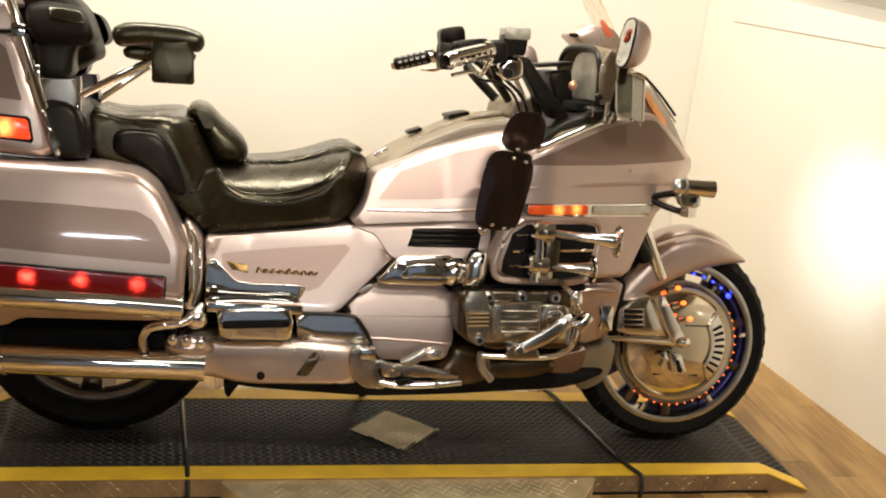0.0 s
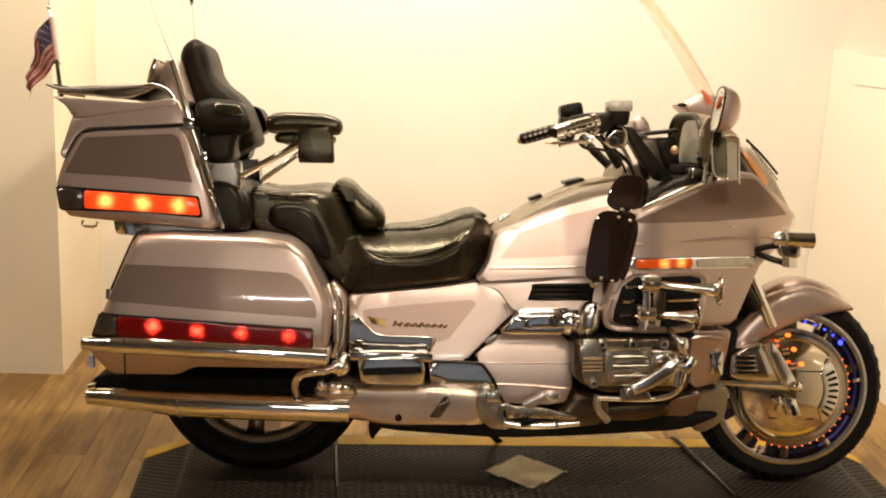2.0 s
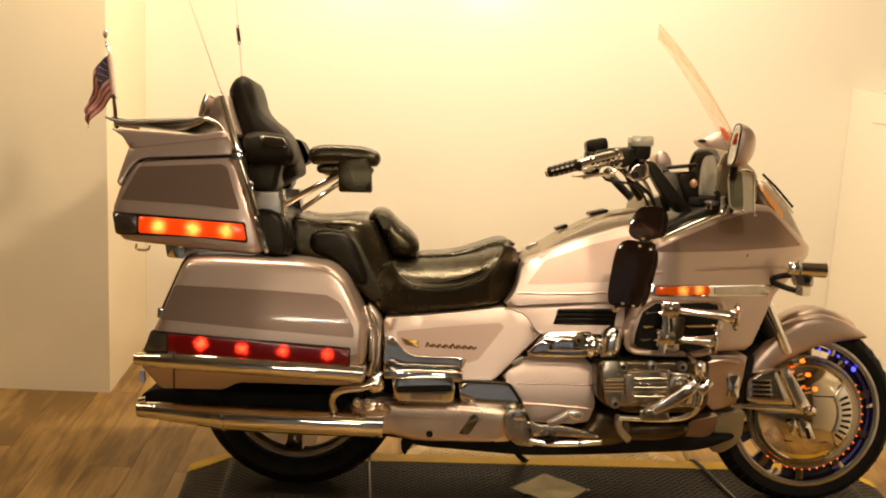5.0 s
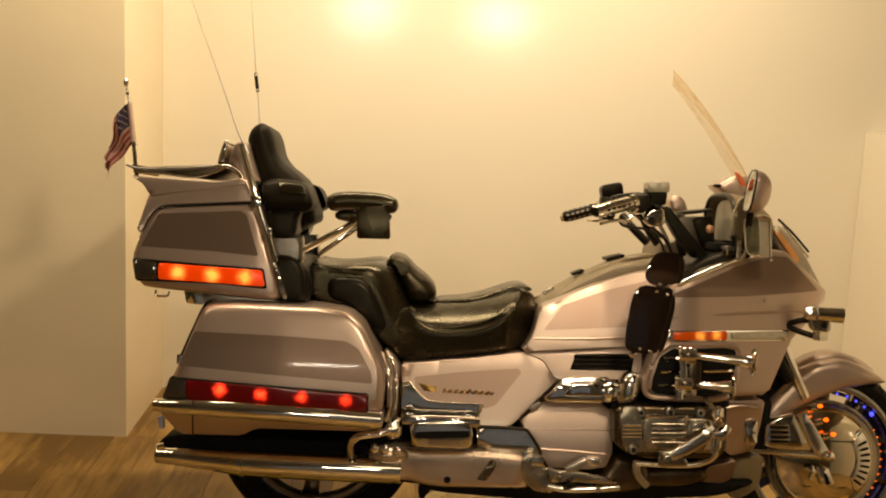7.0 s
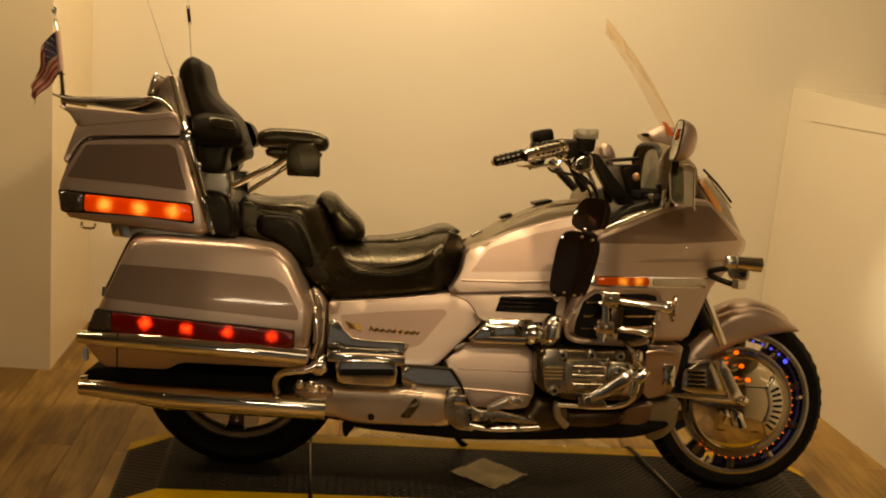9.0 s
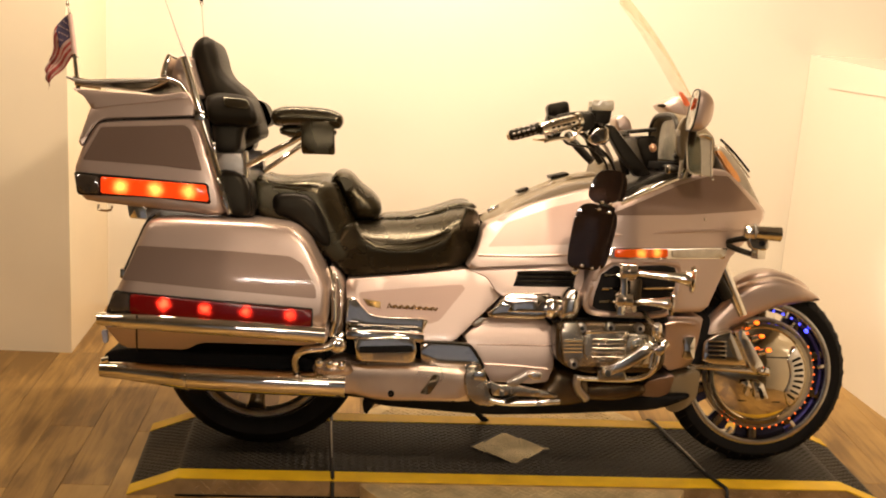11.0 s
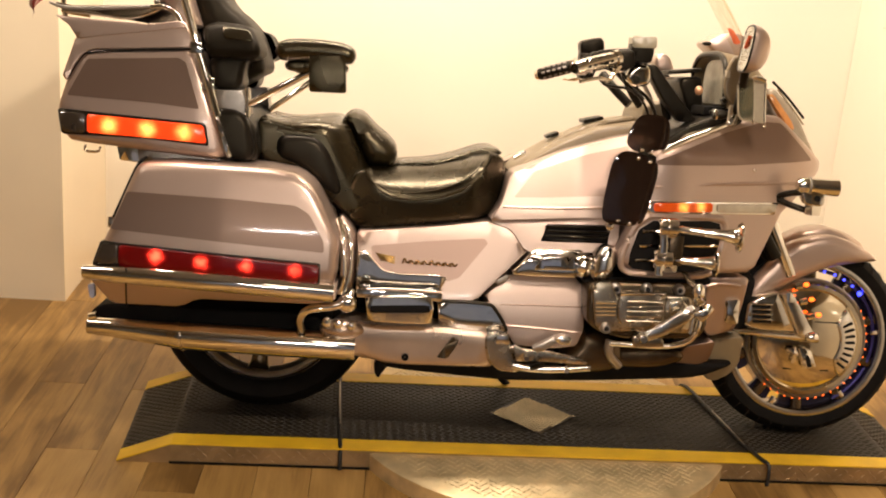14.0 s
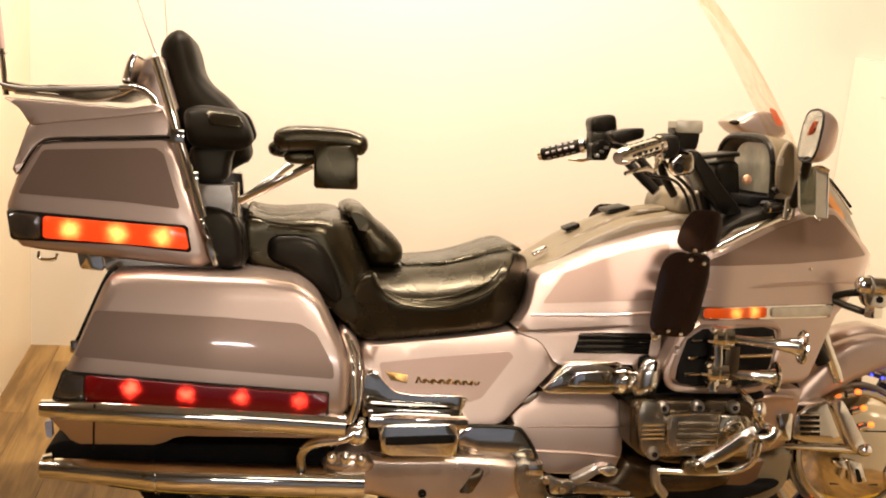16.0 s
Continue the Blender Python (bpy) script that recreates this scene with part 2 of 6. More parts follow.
def rounded(points, times=2, cut=0.22, corner=0.03):
    """A closed outline with its corners cut round."""
    pts = [np.array(p, float) for p in points]
    for _ in range(times):
        out = []
        for i, p in enumerate(pts):
            q = pts[(i + 1) % len(pts)]
            k = min(cut, corner / max(1e-9, float(np.linalg.norm(q - p))))
            out += [p + (q - p) * k, q - (q - p) * k]
        pts, corner = out, corner * 0.5
    return [tuple(p) for p in pts]


def dense(points, step):
    out = []
    for i, p in enumerate(points):
        q = points[(i + 1) % len(points)]
        n = max(1, math.ceil(math.dist(p, q) / step))
        out += [(p[0] + (q[0] - p[0]) * k / n, p[1] + (q[1] - p[1]) * k / n) for k in range(n)]
    return out


def edge_distance(p, poly):
    a = np.array(poly)
    b = np.roll(a, -1, axis=0)
    ab, ap = b - a, np.array(p) - a
    k = np.clip((ap * ab).sum(1) / np.maximum((ab * ab).sum(1), 1e-12), 0, 1)
    return float(np.sqrt(((ap - ab * k[:, None]) ** 2).sum(1).min()))


def inside(p, poly):
    x, z = p
    hit = False
    for i in range(len(poly)):
        (x0, z0), (x1, z1) = poly[i - 1], poly[i]
        if (z0 > z) != (z1 > z) and x < (x1 - x0) * (z - z0) / (z1 - z0) + x0:
            hit = not hit
    return hit


def shell(outline, face, back, r=0.012, step=0.035, soft=2, side=-1, cut=0.22, corner=0.03):
    """A side panel: an outline in x and z whose face lies at y = side * face(x, z), rounded over towards its rim by r, with a skirt back to y = side * back."""
    f = face if callable(face) else (lambda x, z: face)
    bk = back if callable(back) else (lambda x, z: back)
    poly = dense(rounded(outline, soft, cut, corner) if soft else list(outline), step)
    n = len(poly)
    pts = list(poly)
    area = sum(poly[i - 1][0] * poly[i][1] - poly[i][0] * poly[i - 1][1] for i in range(n))
    turn = 1 if area > 0 else -1
    for d in ((0.1 * r, 0.3 * r, 0.6 * r, r) if r > 0 else ()):
        for i in range(n):
            (x0, z0), (x1, z1) = poly[i - 1], poly[(i + 1) % n]
            l = math.hypot(x1 - x0, z1 - z0) or 1
            q = (poly[i][0] - turn * (z1 - z0) / l * d, poly[i][1] + turn * (x1 - x0) / l * d)
            if inside(q, poly) and edge_distance(q, poly) > 0.93 * d:
                pts.append(q)
    xs, zs = [p[0] for p in poly], [p[1] for p in poly]
    for i in range(int((max(xs) - min(xs)) / step) + 1):
        for k in range(int((max(zs) - min(zs)) / step) + 1):
            q = (min(xs) + (i + 0.5 * (k % 2)) * step, min(zs) + k * step)
            if inside(q, poly) and edge_distance(q, poly) > max(1.05 * r, 0.45 * step):
                pts.append(q)
    vs, _, fs, _, _, _ = delaunay_2d_cdt([Vector(p) for p in pts], [(i, (i + 1) % n) for i in range(n)], [], 1, 1e-6)
    bm = bmesh.new()
    made = []
    for v in vs:
        d = edge_distance(v, poly)
        drop = r - math.sqrt(max(0, r * r - (r - d) ** 2)) if d < r else 0
        made.append(bm.verts.new((v[0], side * (f(v[0], v[1]) - drop), v[1])))
    for t in fs:
        try:
            bm.faces.new([made[i] for i in t])
        except ValueError:
            pass
    rim = [e for e in bm.edges if len(e.link_faces) == 1]
    low = {}
    for e in rim:
        for v in e.verts:
            if v not in low:
                low[v] = bm.verts.new((v.co.x, side * bk(v.co.x, v.co.z), v.co.z))
    for e in rim:
        a, b = e.verts
        try:
            bm.faces.new((a, b, low[b], low[a]))
        except ValueError:
            pass
    return bm


def both(name, mat, parent, outline, face, back, label="", **how):
    """The same panel on both sides of the machine."""
    a = part(name, shell(outline, face, back, side=-1, **how), mat, parent, label)
    part(name, shell(outline, face, back, side=1, **how), mat, parent, label)
    return a


def slab(outline, y0, y1, r=0.012, step=0.04, soft=2, cut=0.22, corner=0.03):
    """A body between y0 and y1 with the outline in x and z, rounded over on both sides."""
    mid, half = (y0 + y1) / 2, (y1 - y0) / 2
    bm = shell(outline, half, 0.0, r=r, step=step, soft=soft, side=-1, cut=cut, corner=corner)
    for v in bm.verts:
        v.co.y += mid
    other = [(v.co.x, 2 * mid - v.co.y, v.co.z) for v in bm.verts]
    bm.verts.index_update()
    faces = [[v.index for v in f.verts] for f in bm.faces]
    more = [bm.verts.new(c) for c in other]
    for f in faces:
        try:
            bm.faces.new([more[i] for i in reversed(f)])
        except ValueError:
            pass
    bmesh.ops.remove_doubles(bm, verts=bm.verts, dist=1e-5)
    return bm


def tube(path, r, seg=12, bm=None, flat=1.0, caps=True, smooth=3):
    """A round bar along a path of points; r may be a list of radii."""
    pts = [Vector(p) for p in path]
    rad = list(r) if isinstance(r, (list, tuple)) else [r] * len(pts)
    for _ in range(smooth if len(pts) > 2 else 0):
        np_, nr = [pts[0]], [rad[0]]
        for i in range(len(pts) - 1):
            np_ += [pts[i].lerp(pts[i + 1], 0.25), pts[i].lerp(pts[i + 1], 0.75)]
            nr += [rad[i] * 0.75 + rad[i + 1] * 0.25, rad[i] * 0.25 + rad[i + 1] * 0.75]
        pts, rad = np_ + [pts[-1]], nr + [rad[-1]]
        if len(pts) > 40:
            break
    bm = bm or bmesh.new()
    rings = []
    up = Vector((0, 0, 1))
    for i, p in enumerate(pts):
        d = (pts[min(i + 1, len(pts) - 1)] - pts[max(i - 1, 0)]).normalized()
        s = d.cross(up if abs(d.z) < 0.95 else Vector((1, 0, 0))).normalized()
        u = s.cross(d)
        rings.append([bm.verts.new(p + rad[i] * (s * math.cos(2 * math.pi * k / seg) + u * flat * math.sin(2 * math.pi * k / seg))) for k in range(seg)])
    for a, b in zip(rings, rings[1:]):
        for k in range(seg):
            bm.faces.new((a[k], a[(k + 1) % seg], b[(k + 1) % seg], b[k]))
    if caps:
        bm.faces.new(rings[0])
        bm.faces.new(rings[-1])
    return bm


def lathe(profile, seg=64, axis="y", at=(0, 0, 0), bm=None, turn=None):
    """A turned body: profile of (radius, place along the axis)."""
    bm = bm or bmesh.new()
    rings = []
    for r, h in profile:
        ring = []
        for k in range(seg):
            a = 2 * math.pi * k / seg
            c, s = r * math.cos(a), r * math.sin(a)
            co = {"y": (c, h, s), "x": (h, c, s), "z": (c, s, h)}[axis]
            co = Vector(co)
            if turn is not None:
                co = turn @ co
            ring.append(bm.verts.new(co + Vector(at)))
        rings.append(ring)
    for a, b in zip(rings, rings[1:]):
        for k in range(seg):
            bm.faces.new((a[k], a[(k + 1) % seg], b[(k + 1) % seg], b[k]))
    return bm


def block(x0, x1, y0, y1, z0, z1, bevel=0.004, seg=2, bm=None, m=None):
    """A box with worn, bevelled edges."""
    own = bmesh.new()
    bmesh.ops.create_cube(own, size=1)
    for v in own.verts:
        v.co = Vector(((x0 + x1) / 2 + v.co.x * (x1 - x0), (y0 + y1) / 2 + v.co.y * (y1 - y0), (z0 + z1) / 2 + v.co.z * (z1 - z0)))
    if bevel:
        bmesh.ops.bevel(own, geom=list(own.edges), offset=bevel, segments=seg, affect="EDGES", profile=0.6)
    if m is not None:
        bmesh.ops.transform(own, matrix=m, verts=own.verts)
    if bm is None:
        return own
    join(bm, own)
    return bm


def join(bm, other):
    me = bpy.data.meshes.new("tmp")
    other.to_mesh(me)
    other.free()
    bm.from_mesh(me)
    bpy.data.meshes.remove(me)
    return bm


def ball(c, r, squash=(1, 1, 1), bm=None, seg=16):
    own = bmesh.new()
    bmesh.ops.create_uvsphere(own, u_segments=seg, v_segments=max(6, seg // 2), radius=r)
    for v in own.verts:
        v.co = Vector((v.co.x * squash[0] + c[0], v.co.y * squash[1] + c[1], v.co.z * squash[2] + c[2]))
    return own if bm is None else join(bm, own)


# ---- the room ----
FLOOR_Z = -0.06
def wall(name, x0, x1, y0, y1, z0, z1, mat, label, m=None):
    return tagged(part(name, block(x0, x1, y0, y1, z0, z1, 0.0, m=m), mat, None, "", 0), label, "wall", kind="structure")


floor = tagged(part("floor", block(-4.0, 3.6, -6.0, 2.2, FLOOR_Z - 0.1, FLOOR_Z - 0.006, 0), DARK, None, "", 0), "wood-look vinyl plank floor", "floor", kind="structure")
wall("wall_back", -0.865, 3.6, 1.58, 1.72, FLOOR_Z, 2.9, WALL, "glossy cream wall panel behind the motorcycle")
wall("wall_pillar", -4.0, -0.865, 0.92, 1.72, FLOOR_Z, 2.9, WALL_WARM_LIGHT, "wall section standing forward, warm light put into its colour")
SIDE = pose(2.235, 1.58, 0, 0, 0, 6.5)
wall("wall_right", 0, 0.42, -4.6, -0.004, FLOOR_Z, 1.25, WALL, "glossy white half-height side wall", SIDE)
# Cap's shadow line laid as a grey strip, tilted to fit the camera's view
tagged(part("shadow_line_right", block(-0.003, 0.003, -4.3, 0.0, -0.0018, 0.0018, 0.0008, m=SIDE @ pose(0, -0.22, 1.127, -3.0, 0, 0)), SHADOW_LINE_GREY, None, "", 30), "thin grey strip for a shadow line along the half-height wall", "trim", kind="structure")
wall("wall_far_right", 3.46, 3.6, -6.0, 1.7, FLOOR_Z, 2.9, WALL_TAN, "tan painted wall")
# Left and front walls are unseen; their colours shape bounce and reflections
wall("wall_left", -4.14, -4.0, -6.0, 1.7, FLOOR_Z, 2.9, WALL_TAN, "unseen tan wall, coloured for warm bounce")
wall("wall_front", -4.0, 3.6, -6.14, -6.0, 1.44, 2.9, WALL_BLUE, "unseen blue-grey wall over the window, toned for chrome reflections")
wall("wall_front_sill", -4.0, 3.6, -6.14, -6.0, FLOOR_Z, 0.12, WALL_BLUE, "unseen blue-grey wall under the window, toned for chrome reflections")
wall("wall_front_side", -4.0, -1.12, -6.14, -6.0, 0.12, 1.44, WALL_BLUE, "unseen blue-grey wall beside the window, toned for chrome reflections")
wall("wall_front_side", 2.12, 3.6, -6.14, -6.0, 0.12, 1.44, WALL_BLUE, "unseen blue-grey wall beside the window, toned for chrome reflections")
# Window is never in view; sized so flat chrome reflects blue
window = tagged(new("window_1"), "wide window, unseen, assumed from blue reflections", "window", kind="structure")
part("window_frame", block(-1.12, 2.12, -6.03, -5.99, 0.12, 0.142, 0.003, bm=block(-1.12, 2.12, -6.03, -5.99, 1.418, 1.44, 0.003)), STEEL_DULL, window)
part("pane", block(-1.12, 2.12, -6.08, -6.07, 0.12, 1.44, 0.0), WALL_BLUE, window)
tagged(part("ceiling", block(-4.1, 3.7, -6.1, 1.8, 2.9, 3.0, 0), CEIL, None, "", 0), "unseen ceiling, darkened for chrome contrast", "ceiling", kind="structure")

# ---- turntable with runway ----
turntable = tagged(new("turntable"), "low silver tread-plate turntable with black runway and yellow edges", "turntable")
turntable.matrix_world = pose(0.82, 0, 0, 0, 0, 2.0)
disc = part("disc", lathe([(0.001, -0.008), (0.573, -0.008), (0.58, -0.012), (0.58, FLOOR_Z)], 128, "z"), PLATE, turntable, "silver tread-plate disc")


def lozenges(spots, long, wide, high, m):
    """Raised tread lozenges, joined: low pyramids with a flat top, turned two ways."""
    vs, fs = [], []
    for x, y, a in spots:
        c, s = math.cos(a), math.sin(a)
        n = len(vs)
        for k, zz in ((1.0, 0.0), (0.55, high)):
            for u, v in ((long, 0), (0, wide), (-long, 0), (0, -wide)):
                vs.append(m @ Vector((x + k * (u * c - v * s), y + k * (u * s + v * c), zz)))
        fs += [(n + 4, n + 5, n + 6, n + 7)] + [(n + i, n + (i + 1) % 4, n + 4 + (i + 1) % 4, n + 4 + i) for i in range(4)]
    bm = bmesh.new()
    made = [bm.verts.new(v) for v in vs]
    for f in fs:
        bm.faces.new([made[i] for i in f])
    return bm


def stuff(name, bm, mat, parent, label):
    ob = part(name, bm, mat, parent, label, 0)
    ob["kind"] = "stuff"
    return ob


tread = [(i * 0.028 + 0.014 * (k % 2), k * 0.014, radians(45 if (i + k) % 2 else -45)) for i in range(-22, 23) for k in range(-42, 43)]
stuff("tread_lozenge", lozenges([q for q in tread if 0.03 < 0.565 - math.hypot(q[0], q[1]) and abs(q[1]) > 0.27], 0.0105, 0.0035, 0.0022, pose(0, 0, -0.008)), PLATE, disc, "raised tread pattern")


def ramp_deck(y0, y1, z, x0=-1.075, x1=1.05, tip0=-1.225, tip1=1.19, thick=0.004):
    bm = bmesh.new()
    prof = [(tip0, FLOOR_Z + 0.004 + z), (x0, z), (x1, z), (tip1, FLOOR_Z + 0.004 + z)]
    rows = [[bm.verts.new((x, y, zz + dz)) for x, zz in prof] for y, dz in ((y0, 0), (y1, 0), (y1, -thick), (y0, -thick))]
    for k in range(4):
        a, b = rows[k], rows[(k + 1) % 4]
        for i in range(3):
            bm.faces.new((a[i], a[i + 1], b[i + 1], b[i]))
    for i in (0, 3):
        bm.faces.new([r[i] for r in rows])
    return bm


runway = part("runway", ramp_deck(-0.265, 0.265, -0.003, thick=0.06), BRONZE, turntable, "bronze-toned runway with tread sides", 0)
side_tread = [(0.035 * i + 0.0175 * (k % 2), 0.017 * k, radians(40 if (i + k) % 2 else -40)) for i in range(-29, 30) for k in (-1, 0, 1)]
stuff("side_lozenge", lozenges([q for q in side_tread if abs(q[0]) > 0.50], 0.011, 0.0036, 0.002, pose(0, -0.265, -0.032, 90, 0, 0)), BRONZE, runway, "raised tread marks")
# Black line drawn where the runway meets the floor
part("floor_line", block(-1.08, 1.06, -0.269, -0.262, FLOOR_Z - 0.002, FLOOR_Z + 0.006, 0.001), DARK, runway)
mat_part = part("rubber_mat", ramp_deck(-0.215, 0.215, 0.0), MAT, turntable, "black lozenge-patterned rubber", 0)
grip = [(i * 0.026 + 0.013 * (k % 2), k * 0.0125, radians(18 if k % 2 else -18)) for i in range(-41, 40) for k in range(-16, 17)]
stuff("grip_lozenge", lozenges(grip, 0.0115, 0.0048, 0.0022, pose(0.005, 0, 0.0)), MAT, mat_part, "raised lozenge grip pattern")
slope = [(-0.013 - 0.026 * i - 0.013 * (k % 2), k * 0.0125, radians(18 if k % 2 else -18)) for i in range(6) for k in range(-16, 17)]
stuff("grip_lozenge", lozenges([q for q in slope if q[0] > -0.145], 0.0115, 0.0048, 0.0022, pose(-1.075, 0, 0.0, 0, -20.5, 0)), MAT, mat_part, "raised lozenge grip pattern")
stuff("grip_lozenge", lozenges([(-x, y, q) for x, y, q in slope if x > -0.135], 0.0115, 0.0048, 0.0022, pose(1.05, 0, 0.0, 0, 21.8, 0)), MAT, mat_part, "raised lozenge grip pattern")
part("yellow_strip", ramp_deck(-0.268, -0.205, 0.003), YELLOW, turntable, "", 0)
part("yellow_strip", ramp_deck(0.205, 0.268, 0.003), YELLOW, turntable, "", 0)
sign = bmesh.new()
for x, y in ((-0.145, 0.005), (-0.005, -0.128), (0.125, 0.003), (-0.012, 0.128)):
    sign.verts.new((x, y, 0.0045))
sign.faces.new(sign.verts)
diamond = part("diamond_plate", sign, material("worn_grey_plate", (0.15, 0.12, 0.08), 0.5, 0.3, vary=0.5, scale=45, bump=0.4, bump_scale=130, stretch=(1, 3, 1)), turntable, "worn grey diamond-shaped plate", 0)


ridges = [(i * 0.013 + 0.0065 * (k % 2), k * 0.0075, radians(20 if k % 2 else -25)) for i in range(-11, 12) for k in range(-17, 18)]
stuff("plate_ridge", lozenges([q for q in ridges if abs(q[0] + 0.01) / 0.128 + abs(q[1]) / 0.122 < 1], 0.0066, 0.0026, 0.0030, pose(0, 0, 0.0046)), PLATE, diamond, "fine raised ridges")


# A black line with a bright strip on top, built as a cable
def runway_line(path, label):
    ob = tagged(part("cable", tube(path, 0.006, 8), LINE_BLACK), label, "cable")
    part("bright_strip", tube([(x, y, z + 0.0042) for x, y, z in path if -0.2 < y < 0.2], 0.0028, 6), STEEL_DULL, ob, "bright metal strip")
    return ob


# Runway seam, given a cable's shape
runway_line([(0.198, 0.40, FLOOR_Z + 0.006), (0.202, 0.29, FLOOR_Z + 0.03), (0.203, 0.25, 0.011), (0.207, 0.15, 0.008), (0.214, 0.0, 0.008), (0.222, -0.15, 0.008), (0.228, -0.27, 0.011), (0.230, -0.30, -0.02), (0.231, -0.305, FLOOR_Z + 0.006)], "black seam with a metal strip across the runway")
runway_line([(1.345, 0.30, 0.0), (1.356, 0.27, 0.012), (1.394, 0.08, 0.008), (1.436, -0.15, 0.009), (1.462, -0.24, 0.011), (1.478, -0.262, 0.008), (1.478, -0.272, -0.02), (1.476, -0.274, FLOOR_Z + 0.006)], "black seam with a metal strip across the runway front")

# ---- the motorcycle ----
LEAN = 9.0
bike = tagged(new("touring_motorcycle"), "champagne and brown two-tone touring motorcycle leaning on its stand", "motorcycle")
bike.matrix_world = pose(0, 0, 0, -LEAN, 0, 0)


def bag_face(x, z):
    return 0.49 - 0.65 * (z - 0.50) ** 2 - 0.05 * max(0, -x - 0.1)


def trunk_face(x, z):
    return 0.37 - 0.16 * max(0, z - 0.88) - 0.06 * max(0, -x - 0.2)


def fair_face(x, z):
    return 0.345 - 0.27 * max(0, x - 1.1) - 3.0 * max(0, x - 1.42) ** 2 - 0.25 * max(0, z - 0.86)


def shelter_face(x, z):
    return 0.25 + 0.16 * max(0, x - 0.85) - 0.25 * (z - 0.72)


def cover_face(x, z):
    return 0.250 + 0.22 * (0.62 - z)


def proud(face, by):
    return lambda x, z: face(x, z) + by


def decal(name, mat, parent, outline, face, label="", by=0.0022, **how):
    """A painted or fitted panel that follows the face beneath it on both sides."""
    how.setdefault("r", 0.0)
    how.setdefault("soft", 1)
    how.setdefault("corner", 0.005)
    how.setdefault("step", 0.022)
    return both(name, mat, parent, outline, proud(face, by), proud(face, -0.008), label, **how)


def lens(name, mat, parent, outline, face, label="", by=0.011):
    return part(name, shell(outline, proud(face, by), proud(face, -0.01), r=0.003, soft=1, corner=0.005), mat, parent, label)


def rim_line(outline, face, by=0.0, soft=1):
    """The outline as a closed path in space on the near side's face."""
    pts = rounded(outline, soft)
    return [(x, -(face(x, z) + by), z) for x, z in pts + pts[:1]]


# saddlebags
BAG = [(-0.435, 0.483), (-0.394, 0.578), (-0.359, 0.675), (-0.335, 0.739), (-0.317, 0.751), (-0.248, 0.757), (-0.007, 0.757), (0.082, 0.746), (0.127, 0.713), (0.198, 0.581), (0.196, 0.464), (-0.122, 0.475)]
bag = both("saddlebag", PAINT, bike, BAG, bag_face, 0.16, r=0.024, soft=2, corner=0.012)
decal("brown_band", PAINT_DARK, bag, [(-0.351, 0.675), (-0.082, 0.673), (0.083, 0.666), (0.120, 0.646), (0.160, 0.579), (0.163, 0.549), (-0.125, 0.563), (-0.389, 0.577)], bag_face, "brown painted band")
part("gasket", tube([(x, -0.30, z) for x, z in rounded([(-0.320, 0.730), (-0.271, 0.744), (-0.020, 0.745), (0.071, 0.735), (0.121, 0.702), (0.195, 0.560), (0.194, 0.432)], 1)[:13]], 0.006, 8), PLASTIC, bag, "black rubber lid gasket")
part("lid_seam", tube([(-0.398, -0.430, 0.582), (-0.361, -0.415, 0.680), (-0.335, -0.400, 0.748), (-0.318, -0.385, 0.760)], 0.0045, 6), DARK, bag, "dark lid seam")
part("lid_catch", block(-0.007, 0.007, -0.006, 0.006, -0.014, 0.014, 0.003, m=Matrix.Translation((-0.396, -0.435, 0.590))), CHROME, bag)
part("light_bezel", shell([(-0.412, 0.545), (0.155, 0.521), (0.156, 0.464), (-0.122, 0.473), (-0.433, 0.481)], proud(bag_face, 0.004), 0.4, r=0.003, soft=1, corner=0.004), PLASTIC, bag, "black lamp surround")
RED_LOW = lit_lens("red_lens_low", (0.11, 0.002, 0.0015), 0.06, 10.0, [(-0.267, -0.490, 0.515), (-0.149, -0.490, 0.508), (-0.034, -0.490, 0.505), (0.090, -0.490, 0.499)], 0.066, (1.0, 0.036, 0.012), wobble=0.018, tight=7.5)
lens("tail_lamp_lens", RED_LOW, bag, [(-0.364, 0.538), (0.152, 0.516), (0.151, 0.469), (-0.122, 0.478), (-0.363, 0.486)], bag_face, "red lens lit by four bulbs")
lens("smoked_lens", SMOKE_LENS, bag, [(-0.407, 0.539), (-0.367, 0.538), (-0.366, 0.486), (-0.427, 0.486)], bag_face, "smoked lens")
part("bag_bumper", tube([(-0.454, -0.470, 0.462), (-0.393, -0.478, 0.461), (-0.281, -0.484, 0.461), (-0.041, -0.487, 0.455), (0.193, -0.485, 0.445)], [0.018, 0.024, 0.026, 0.027, 0.026], 16), CHROME, bag, "chrome bumper strip")
both("saddlebag_lower", PAINT, bike, [(-0.446, 0.452), (0.196, 0.438), (0.197, 0.416), (0.135, 0.402), (-0.168, 0.398), (-0.211, 0.371), (-0.392, 0.369)], lambda x, z: 0.470 + 0.7 * (z - 0.44), 0.16, r=0.008, soft=1, corner=0.012)
part("bumper_joint", tube([(-0.339, -0.505, 0.482), (-0.342, -0.485, 0.422), (-0.344, -0.460, 0.371)], 0.0022, 6), DARK, bag)
part("rear_reflector", slab([(-0.455, 0.419), (-0.440, 0.420), (-0.436, 0.383), (-0.449, 0.383)], -0.425, -0.40, r=0.003, soft=1, corner=0.004), PALE_LENS, bag, "pale bluish reflector")

# trunk
TRUNK = [(-0.546, 0.945), (-0.564, 0.880), (-0.556, 0.815), (-0.525, 0.787), (-0.113, 0.761), (-0.157, 0.904), (-0.209, 1.059), (-0.492, 1.036), (-0.517, 1.005)]
trunk = both("trunk", PAINT, bike, TRUNK, trunk_face, 0.0, r=0.02, soft=1, cut=0.1)
lid_face = trunk_face
